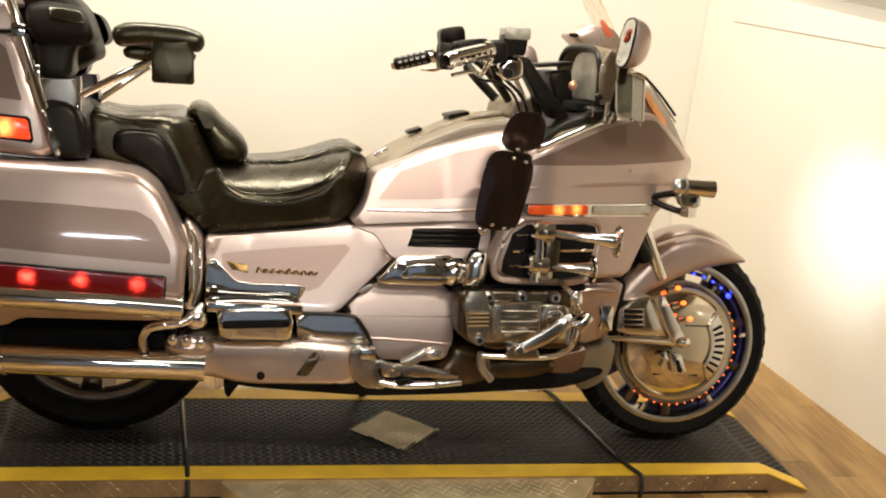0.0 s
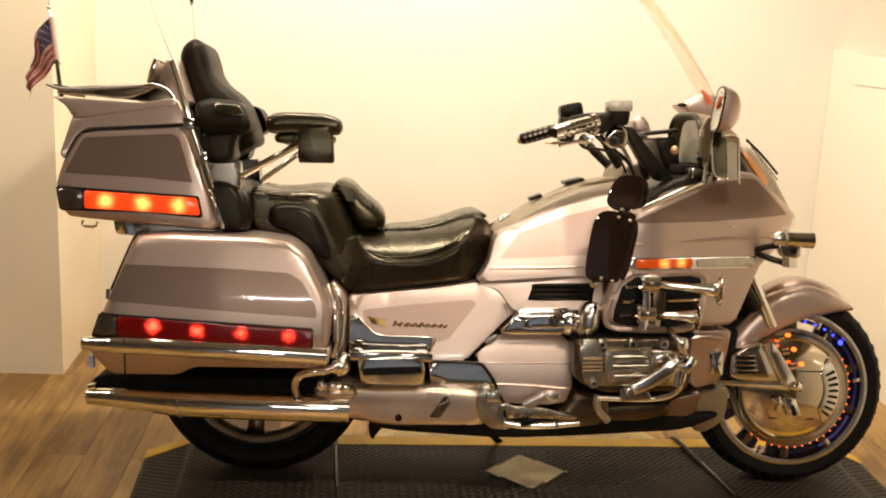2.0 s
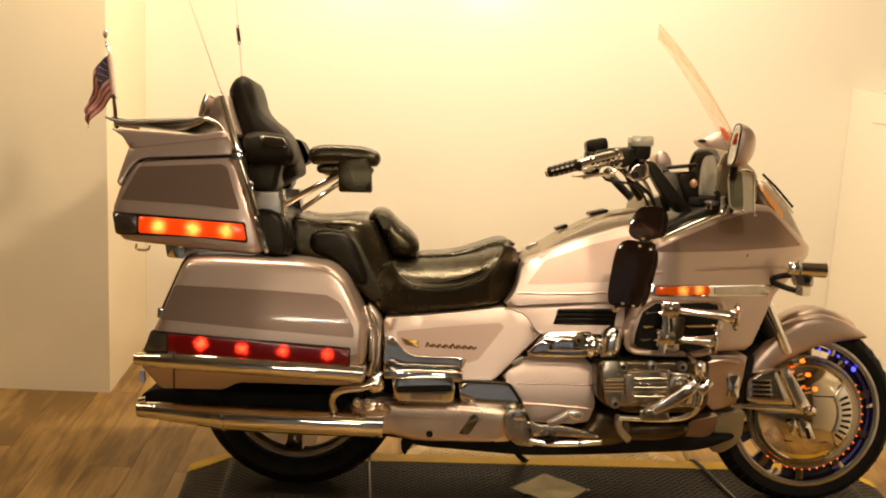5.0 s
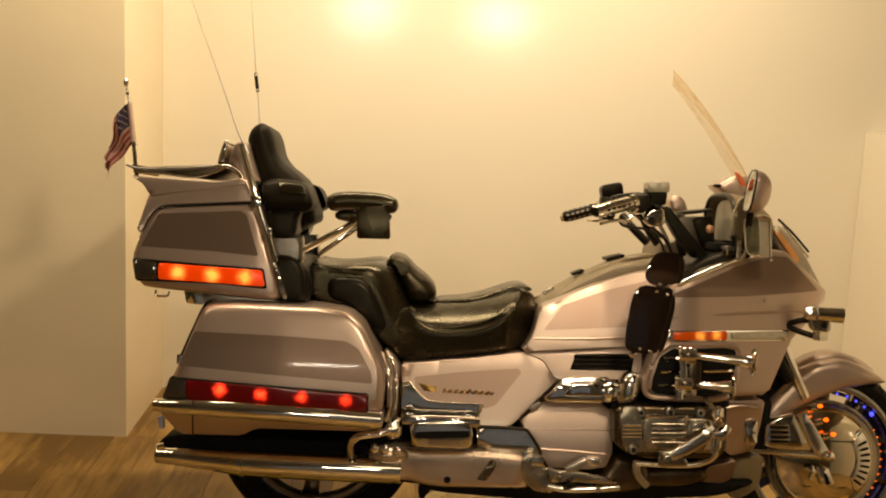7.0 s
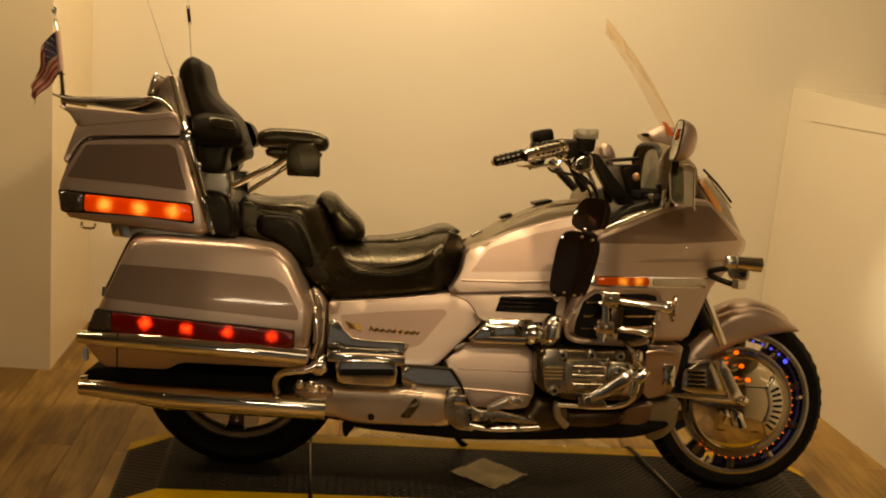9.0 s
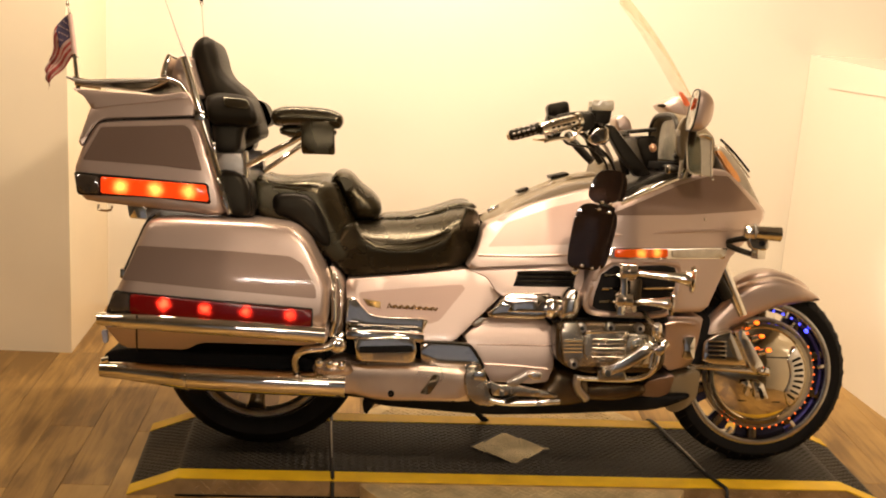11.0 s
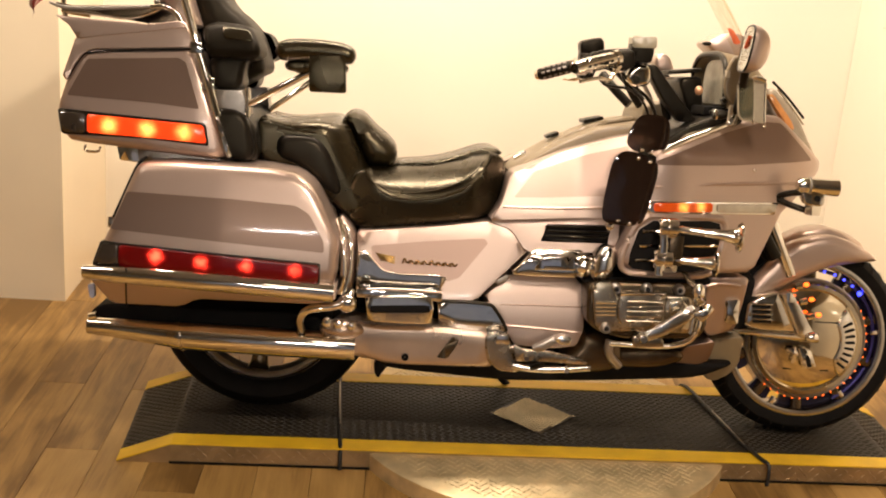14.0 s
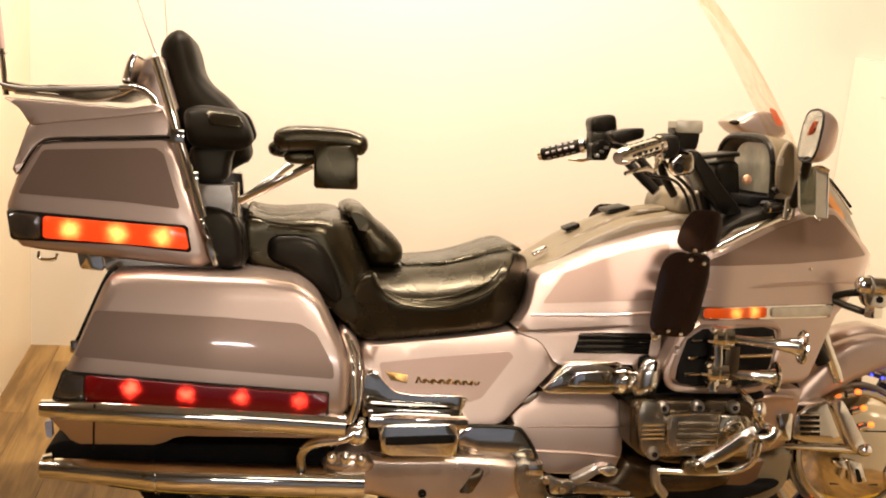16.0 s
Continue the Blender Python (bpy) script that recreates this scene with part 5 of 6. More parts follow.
part("bar_riser", tube([(0.975, -0.13, 1.068), (1.000, -0.12, 1.015), (1.034, -0.10, 0.975)], 0.011, 12), PLASTIC, bike)

# side covers and mid body
cover = both("side_cover", PAINT, bike, [(0.241, 0.579), (0.461, 0.605), (0.613, 0.629), (0.679, 0.624), (0.732, 0.564), (0.582, 0.409), (0.486, 0.400), (0.263, 0.408), (0.249, 0.495)], cover_face, 0.1, r=0.003, soft=1, cut=0.1, corner=0.010)
decal("rose_band", PAINT_MID, cover, [(0.282, 0.543), (0.428, 0.563), (0.597, 0.581), (0.608, 0.568), (0.532, 0.469), (0.501, 0.458), (0.301, 0.463)], cover_face, "rose-brown painted band", cut=0.1)
part("side_cover_rear", slab([(0.183, 0.633), (0.244, 0.579), (0.244, 0.416), (0.213, 0.397), (0.198, 0.520)], -0.25, 0.25, r=0.015), PAINT, bike)
for k in range(4):
    (ex, ez), (fx, fz) = [(0.309, 0.518), (0.351, 0.504)]
    y = -cover_face(ex, ez) - 0.005
    part("gold_emblem", tube([(ex - 0.012 + 0.004 * k, y, ez + 0.006 - 0.006 * k), (ex + 0.012 + 0.003 * k, y, ez - 0.004 * k), (fx, y, fz + 0.012 - 0.006 * k)], [0.0018, 0.0042, 0.0022], 6), GOLD, cover, "gold emblem stroke")
(xa, za), (xb, zb) = [(0.372, 0.505), (0.513, 0.503)]
for k in range(8):
    x, z = xa + (xb - xa) * k / 7.4, za + (zb - za) * k / 7.4
    y = -cover_face(x, z) - 0.006
    high = 0.013 if k in (0, 4) else 0.009
    part("script_bar", tube([(x, y, z - 0.005), (x + 0.005, y, z + high), (x + 0.012, y, z - 0.005), (x + 0.020, y, z + 0.005)], 0.0028, 6, smooth=2), GOLD, cover)
plate = part("side_plate", shell([(0.244, 0.526), (0.271, 0.531), (0.296, 0.501), (0.321, 0.479), (0.363, 0.474), (0.476, 0.475), (0.499, 0.467), (0.475, 0.424), (0.452, 0.413), (0.249, 0.412)], 0.297, 0.25, r=0.002, soft=1, cut=0.15, corner=0.010), CHROME, bike, "shaped chrome side plate")
board = part("passenger_footboard", block(-0.115, 0.115, -0.05, 0.05, -0.012, 0.012, 0.005, m=Matrix.Translation((0.367, -0.360, 0.434))), CHROME, bike, "chrome passenger footboard")
(bx0, bz0), (bx1, bz1) = [(0.280, 0.431), (0.463, 0.356)]
part("board_tread", slab([(0.274, 0.429), (0.449, 0.439), (0.461, 0.406), (0.456, 0.360), (0.287, 0.359)], -0.42, -0.33, r=0.005, soft=1, cut=0.1), CHROME, board)
# Slot's shade as a dark block just proud of the tread
part("board_slot_shade", slab([(0.291, 0.404), (0.450, 0.414), (0.451, 0.394), (0.292, 0.384)], -0.4235, -0.41, r=0.002, soft=1, cut=0.08), DARK, board)
panel = part("footboard_panel", shell([(0.475, 0.403), (0.620, 0.405), (0.638, 0.392), (0.679, 0.331), (0.669, 0.320), (0.486, 0.332)], 0.305, 0.2, r=0.002, soft=1, cut=0.1, corner=0.005), CHROME, bike, "chrome side panel")
part("panel_edge", tube([(x, -0.306, z) for x, z in [(0.479, 0.405), (0.619, 0.406), (0.637, 0.393), (0.679, 0.330), (0.665, 0.319)]], 0.005, 8), PLASTIC, panel)
CREASE = [(0.749, 0.401)][0][1]
engine_cover = both("engine_side_cover", PAINT, bike, [(0.609, 0.419), (0.675, 0.481), (0.864, 0.482), (0.888, 0.461), (0.897, 0.341), (0.879, 0.291), (0.826, 0.282), (0.703, 0.284), (0.672, 0.333), (0.627, 0.398)], lambda x, z: 0.268 - 0.3 * max(0, z - CREASE) + 0.06 * max(0, CREASE - z), 0.1, r=0.003, soft=1, cut=0.12, corner=0.008)
# Crease's shade drawn as a thin brown line
part("cover_crease", tube([(x, -0.2675, z) for x, z in [(0.654, 0.397), (0.749, 0.401), (0.885, 0.403)]], 0.0022, 8), PAINT_DARK, engine_cover)
part("cover_crease", tube([(x, -0.272, z) for x, z in [(0.675, 0.339), (0.769, 0.337), (0.892, 0.329)]], 0.004, 8), PAINT, engine_cover)
part("cover_catch", slab([(0.627, 0.462), (0.668, 0.488), (0.676, 0.474), (0.645, 0.452)], -0.275, -0.255, r=0.004), STEEL_DULL, engine_cover)
scoop = part("intake_cover", shell([(0.675, 0.491), (0.711, 0.533), (0.737, 0.563), (0.876, 0.567), (0.886, 0.505), (0.856, 0.490), (0.707, 0.487)], lambda x, z: 0.30 - 0.5 * max(0, z - 0.545), 0.18, r=0.007, soft=1, corner=0.008), CHROME, bike, "chrome intake cover")
part("intake_inset", shell([(0.736, 0.507), (0.758, 0.543), (0.844, 0.550), (0.860, 0.512)], 0.304, 0.28, r=0.003, soft=1, corner=0.006), MIRROR, scoop)
part("intake_collar", lathe([(0.001, -0.02), (0.03, -0.02), (0.034, -0.01), (0.034, 0.01), (0.028, 0.02), (0.001, 0.02)], 24, "x", (0.877, -0.300, 0.527)), CHROME, bike)
part("intake_elbow", slab([(0.891, 0.496), (0.896, 0.560), (0.916, 0.587), (0.940, 0.593), (0.960, 0.585), (0.962, 0.518), (0.943, 0.496), (0.915, 0.492)], -0.35, -0.26, r=0.030, step=0.012, corner=0.014), POLISHED, bike, "polished intake elbow")
# Dark sliver stands in for the shaded slot
part("elbow_slot_shade", slab([(0.935, 0.588), (0.942, 0.586), (0.940, 0.561), (0.935, 0.564)], -0.352, -0.34, r=0.001, soft=1, corner=0.002), DARK, bike)
part("intake_hose", tube([(0.858, -0.240, 0.558), (0.883, -0.240, 0.580), (0.938, -0.220, 0.592)], 0.015, 12), PLASTIC, bike)

# engine
engine = part("cylinder_head", slab([(0.882, 0.480), (0.905, 0.494), (1.178, 0.502), (1.215, 0.472), (1.224, 0.385), (1.205, 0.349), (0.987, 0.338), (0.916, 0.356), (0.887, 0.381)], -0.36, 0.36, r=0.010, soft=1, corner=0.010), DARK_ALLOY, bike, "alloy flat-six cylinder head")
head = part("valve_cover", shell([(0.892, 0.461), (0.897, 0.492), (0.944, 0.497), (0.956, 0.467), (0.963, 0.457), (1.161, 0.471), (1.183, 0.445), (1.178, 0.369), (0.925, 0.363), (0.907, 0.376)], 0.385, 0.3, r=0.004, soft=1, corner=0.008), ENGINE, engine, "brushed alloy valve cover")
part("valve_block", slab([(1.090, 0.470), (1.155, 0.473), (1.166, 0.456), (1.165, 0.377), (1.096, 0.375)], -0.395, -0.37, r=0.004, soft=1, corner=0.006), ENGINE, head)
part("valve_plate", shell([(0.960, 0.460), (0.972, 0.474), (1.091, 0.479), (1.091, 0.393), (1.084, 0.381), (0.982, 0.377), (0.964, 0.396)], 0.402, 0.37, r=0.004, soft=1, corner=0.008), ENGINE, head)
part("plate_edge", tube([(x, -0.402, z) for x, z in [(0.965, 0.471), (1.090, 0.479)]], 0.0045, 8), CHROME, head)
for k in range(5):
    (xa, za), (xb, zb) = [(0.986, 0.452), (1.081, 0.455)]
    part("valve_rib", tube([(xa, -0.404, za - 0.0135 * k), (xb, -0.404, zb - 0.0135 * k)], 0.0036, 8), CHROME if k % 2 else ENGINE, head)
for k in range(4):
    (xa, za), (xb, zb) = [(0.903, 0.441), (0.958, 0.443)]
    part("head_rib", tube([(xa, -0.388, za - 0.0108 * k), (xb, -0.388, zb - 0.0108 * k)], 0.0038, 8), CHROME, head)
for at in ((0.957, -0.370, 0.479), (1.044, -0.370, 0.484), (1.133, -0.370, 0.486), (0.936, -0.388, 0.372)):
    part("cap_bolt", lathe([(0.001, -0.012), (0.010, -0.012), (0.015, -0.006), (0.016, 0.0), (0.016, 0.01)], 16, "y", at), STEEL_DULL, engine)
    part("cap_bolt_socket", lathe([(0.001, -0.0135), (0.007, -0.0135), (0.007, -0.011)], 8, "y", at), DARK, engine)
part("fuel_block", slab([(1.100, 0.455), (1.141, 0.464), (1.160, 0.437), (1.145, 0.405), (1.110, 0.411)], -0.40, -0.36, r=0.006), CHROME, engine)
# Dark slab put in place of the shade above the cylinder head
part("engine_gap_shade", slab([(0.878, 0.495), (1.226, 0.523), (1.245, 0.492), (0.880, 0.475)], -0.31, 0.31, r=0.004), DARK, bike)
peg = part("highway_peg_arm", slab([(1.010, 0.366), (1.030, 0.350), (1.090, 0.376), (1.146, 0.414), (1.176, 0.446), (1.150, 0.462), (1.080, 0.410)], -0.455, -0.437, r=0.006, soft=1, corner=0.006), POLISHED, bike, "folding chrome highway peg")
part("highway_peg", slab([(1.140, 0.448), (1.178, 0.478), (1.192, 0.466), (1.160, 0.428)], -0.53, -0.44, r=0.005, soft=1, corner=0.004), CHROME, peg)
part("peg_pivot", lathe([(0.001, -0.012), (0.010, -0.012), (0.014, -0.006), (0.014, 0.02)], 16, "y", (1.026, -0.452, 0.362)), CHROME, peg)
part("engine_guard", tube([(1.144, -0.360, 0.533), (1.153, -0.400, 0.515), (1.171, -0.430, 0.497), (1.181, -0.430, 0.453), (1.178, -0.430, 0.386), (1.159, -0.420, 0.349), (1.094, -0.400, 0.330), (0.951, -0.380, 0.329)], 0.008, 12), CHROME, bike, "chrome engine guard tube")
part("engine_guard", tube([(1.165, -0.420, 0.477), (1.166, -0.420, 0.434), (1.161, -0.420, 0.376)], 0.006, 10), CHROME, bike)
part("guard_joint", ball((1.171, -0.430, 0.494), 0.02, (0.9, 0.8, 1.2)), CHROME, bike)
part("guard_mount", slab([(1.007, 0.360), (1.088, 0.359), (1.100, 0.332), (1.012, 0.325)], -0.41, -0.37, r=0.004, corner=0.005), ENGINE, bike)
part("guard_foot", tube([(0.956, -0.360, 0.332), (0.953, -0.360, 0.294), (0.992, -0.330, 0.254)], 0.012, 10), STEEL_DULL, bike)
part("gearcase", slab([(0.899, 0.339), (1.003, 0.316), (1.024, 0.255), (0.991, 0.214), (0.876, 0.203), (0.830, 0.248), (0.881, 0.282)], -0.27, 0.27, r=0.03), DARK_ALLOY, bike)
# Near-black slab stands in for the shade beneath the engine
part("belly_shade", slab([(0.265, 0.302), (0.639, 0.298), (0.840, 0.232), (1.021, 0.239), (1.238, 0.247), (1.384, 0.252), (1.260, 0.196), (0.916, 0.169), (0.700, 0.158), (0.359, 0.175), (0.305, 0.195)], -0.2, 0.2, r=0.015), DARK, bike, "dark filler for the shaded underside")
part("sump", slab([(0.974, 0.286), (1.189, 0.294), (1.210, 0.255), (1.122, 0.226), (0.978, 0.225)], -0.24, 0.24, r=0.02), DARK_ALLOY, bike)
# Dark filler inside the body, added to block the view through it
part("dark_core_fill", slab([(-0.371, 0.632), (0.177, 0.581), (0.731, 0.623), (1.295, 0.627), (1.458, 0.463), (1.399, 0.212), (0.942, 0.196), (0.267, 0.172), (-0.144, 0.307), (-0.364, 0.318)], -0.10, 0.10, r=0.02), DARK, bike)
part("centre_stand", slab([(0.308, 0.191), (0.359, 0.189), (0.335, 0.159), (0.325, 0.140), (0.313, 0.154)], -0.18, -0.14, r=0.004), DARK, bike)
part("side_stand", tube([(0.672, 0.120, 0.130), (0.718, 0.200, 0.067), (0.756, 0.240, 0.030)], [0.01, 0.009, 0.012], 8), DARK, bike, "black side stand")

# exhaust
mid = part("exhaust_cover", shell([(0.179, 0.315), (0.232, 0.344), (0.300, 0.333), (0.470, 0.339), (0.642, 0.328), (0.640, 0.241), (0.630, 0.230), (0.356, 0.224), (0.270, 0.242), (0.202, 0.243)], lambda x, z: 0.345, 0.2, r=0.016, soft=1), TAN_COVER, bike, "tan satin exhaust cover")
# Dent is not pressed in; a dark sheet carries its shade
part("dent_shade", shell([(0.480, 0.253), (0.522, 0.317), (0.539, 0.310), (0.537, 0.293), (0.511, 0.251)], 0.3465, 0.33, r=0.001, soft=1, corner=0.005), DARK_ALLOY, mid)
# Hole is not cut; a dark disc gives its shade
part("cover_hole_shade", lathe([(0.001, -0.004), (0.010, -0.004), (0.010, 0.006)], 14, "y", (0.394, -0.347, 0.250)), DARK, mid)
muffler = part("muffler", tube([(-0.477, -0.310, 0.283), (-0.424, -0.315, 0.283), (-0.255, -0.320, 0.273), (-0.220, -0.330, 0.273), (-0.002, -0.335, 0.271), (0.255, -0.340, 0.271)], [0.024, 0.027, 0.036, 0.0385, 0.040, 0.040], 24, smooth=2), CHROME, bike, "long chrome muffler")
part("muffler_outlet", tube([(-0.478, -0.310, 0.283), (-0.465, -0.312, 0.282)], [0.019, 0.018], 16), DARK, muffler)
part("muffler_band", tube([(-0.225, -0.330, 0.272), (-0.219, -0.330, 0.273)], 0.0415, 24), CHROME, muffler)
part("tip_lip", tube([(-0.465, -0.360, 0.317), (-0.445, -0.360, 0.322)], 0.01, 8), CHROME, muffler)
part("muffler", tube([(-0.47, 0.31, 0.33), (-0.2, 0.32, 0.30), (0.35, 0.34, 0.27)], [0.026, 0.038, 0.04], 20), CHROME, bike)
# Dark slab put where shade lies between saddlebags and mufflers
part("underbag_shade", slab([(-0.474, 0.326), (-0.429, 0.345), (-0.145, 0.345), (0.128, 0.348), (0.197, 0.319), (0.130, 0.278), (-0.228, 0.283), (-0.474, 0.294)], -0.30, 0.30, r=0.01), DARK, bike)
part("crash_bar", tube([(0.108, -0.360, 0.311), (0.101, -0.400, 0.356), (0.127, -0.420, 0.388), (0.199, -0.420, 0.394), (0.234, -0.400, 0.419), (0.240, -0.380, 0.429)], 0.0115, 12), CHROME, bike, "chrome rear crash bar")
part("crash_bar_clamp", ball((0.228, -0.400, 0.402), 0.028, (1, 0.8, 0.9)), CHROME, bike)
part("manifold", ball((0.216, -0.340, 0.318), 0.045, (1.4, 0.8, 0.6)), TAN_COVER, bike)
for at in ((0.175, -0.375, 0.341), (0.207, -0.375, 0.339), (0.242, -0.375, 0.336)):
    part("manifold_bolt", ball(at, 0.014, (1, 0.8, 1.1), seg=12), CHROME, bike)
part("bag_guard", tube([(0.192, -0.360, 0.623), (0.208, -0.400, 0.579), (0.216, -0.410, 0.480), (0.207, -0.400, 0.428)], 0.008, 12), CHROME, bike, "chrome saddlebag guard tube")
part("bag_guard", tube([(0.208, -0.330, 0.603), (0.231, -0.370, 0.559), (0.231, -0.380, 0.476), (0.217, -0.380, 0.421)], 0.0065, 12), CHROME, bike)

# pegs and pedal
part("peg_mount", slab([(0.612, 0.322), (0.636, 0.335), (0.664, 0.332), (0.684, 0.306), (0.697, 0.261), (0.722, 0.232), (0.700, 0.222), (0.655, 0.226), (0.622, 0.252), (0.612, 0.290)], -0.35, -0.30, r=0.006, corner=0.006), ENGINE, bike, "brushed alloy footpeg mount")
part("brake_plate", slab([(0.690, 0.306), (0.716, 0.292), (0.781, 0.291), (0.850, 0.279), (0.900, 0.268), (0.896, 0.258), (0.770, 0.262), (0.700, 0.258)], -0.362, -0.340, r=0.003, soft=1, corner=0.005), ENGINE, bike, "brushed footpeg plate")
part("brake_rail", tube([(0.694, -0.350, 0.244), (0.740, -0.356, 0.236), (0.830, -0.356, 0.240), (0.908, -0.350, 0.248)], 0.0095, 12), POLISHED, bike, "polished lower rail")
clevis = part("peg_clevis", block(0.640, 0.676, -0.372, -0.336, 0.306, 0.334, 0.004), CHROME, bike, "ribbed chrome peg clevis")
for k in range(4):
    part("clevis_rib", block(0.643 + 0.009 * k, 0.647 + 0.009 * k, -0.373, -0.338, 0.332, 0.338, 0.001), ENGINE, clevis)
part("rail_stud", lathe([(0.001, -0.010), (0.007, -0.010), (0.007, 0.010)], 12, "y", (0.842, -0.362, 0.242)), STEEL_DULL, bike)
part("brake_pedal", slab([(0.735, 0.308), (0.752, 0.318), (0.800, 0.345), (0.812, 0.334), (0.775, 0.306), (0.750, 0.294)], -0.408, -0.372, r=0.004, soft=1, corner=0.005), STEEL_DULL, bike, "alloy brake pedal")
part("pedal_pad", slab([(0.790, 0.340), (0.806, 0.352), (0.838, 0.348), (0.832, 0.330), (0.812, 0.328)], -0.44, -0.39, r=0.004, soft=1, corner=0.004), POLISHED, bike, "worn pedal pad")
part("rider_peg", tube([(0.740, -0.340, 0.237), (0.748, -0.370, 0.247), (0.768, -0.400, 0.262)], 0.009, 10), PLASTIC, bike)
for at in ((0.688, -0.356, 0.290), (0.728, -0.360, 0.269), (0.644, -0.352, 0.312)):
    part("mount_bolt", lathe([(0.001, -0.008), (0.008, -0.008), (0.010, 0.0), (0.010, 0.006)], 12, "y", at), CHROME, bike)

# front lower body
lower = both("fairing_lower", PAINT, bike, [(1.238, 0.509), (1.359, 0.514), (1.355, 0.426), (1.346, 0.350), (1.276, 0.326), (1.251, 0.350)], lambda x, z: 0.262 + 0.30 * (z - 0.50), 0.08, r=0.006, soft=1, corner=0.008)
part("lower_plate", shell([(1.303, 0.445), (1.340, 0.449), (1.341, 0.378), (1.307, 0.377)], 0.262, 0.22, r=0.004, soft=1, corner=0.004), CHROME, bike, "small chrome plate")
part("lower_step", tube([(1.237, -0.265, 0.486), (1.280, -0.268, 0.496), (1.335, -0.262, 0.490)], 0.006, 8), PAINT, lower)
both("mud_flap", GREY_PLASTIC, bike, [(1.298, 0.311), (1.388, 0.329), (1.387, 0.236), (1.364, 0.202), (1.325, 0.179), (1.295, 0.185)], lambda x, z: 0.165 + 0.25 * (z - 0.25), 0.10, r=0.004, soft=1, corner=0.010)
# Band paint used here to put the downward face's shade into its colour
both("fairing_chin", PAINT_DARK, bike, [(1.172, 0.241), (1.208, 0.297), (1.292, 0.319), (1.284, 0.253), (1.252, 0.237)], lambda x, z: 0.215 + 0.4 * (z - 0.28), 0.08, r=0.004, soft=1, corner=0.008)
drive = part("driving_lamp", tube([(1.464, -0.308, 0.789), (1.470, -0.309, 0.789), (1.492, -0.310, 0.789), (1.500, -0.310, 0.789), (1.560, -0.312, 0.788), (1.580, -0.312, 0.788)], [0.013, 0.021, 0.024, 0.022, 0.023, 0.024], 20), CHROME, bike, "chrome driving lamp")
part("lamp_lens", ball((1.580, -0.312, 0.788), 0.020, (0.3, 1, 1)), CLEAR_LENS, drive)
part("lamp_ring", tube([(1.496, -0.310, 0.789), (1.501, -0.310, 0.789)], 0.0255, 20), STEEL_DULL, drive)
part("lamp_bracket", slab([(1.476, 0.773), (1.544, 0.774), (1.546, 0.742), (1.530, 0.734), (1.489, 0.737)], -0.325, -0.290, r=0.005, corner=0.006), CHROME, drive, "chrome lamp bracket")
part("bracket_socket", tube([(1.521, -0.328, 0.757), (1.521, -0.318, 0.757)], 0.009, 12), DARK, drive)
part("bracket_foot", block(-0.017, 0.017, -0.015, 0.015, -0.019, 0.019, 0.004, m=pose(1.519, -0.305, 0.727, 0, 0, 25)), CHROME, drive)
drive.location.x = -0.016
part("lamp_arm", tube([(1.412, -0.250, 0.748), (1.450, -0.280, 0.766), (1.482, -0.300, 0.768)], 0.009, 8), PLASTIC, bike)
part("lamp_arm", tube([(1.412, -0.250, 0.744), (1.460, -0.280, 0.726), (1.508, -0.300, 0.716)], 0.009, 8), PLASTIC, bike)

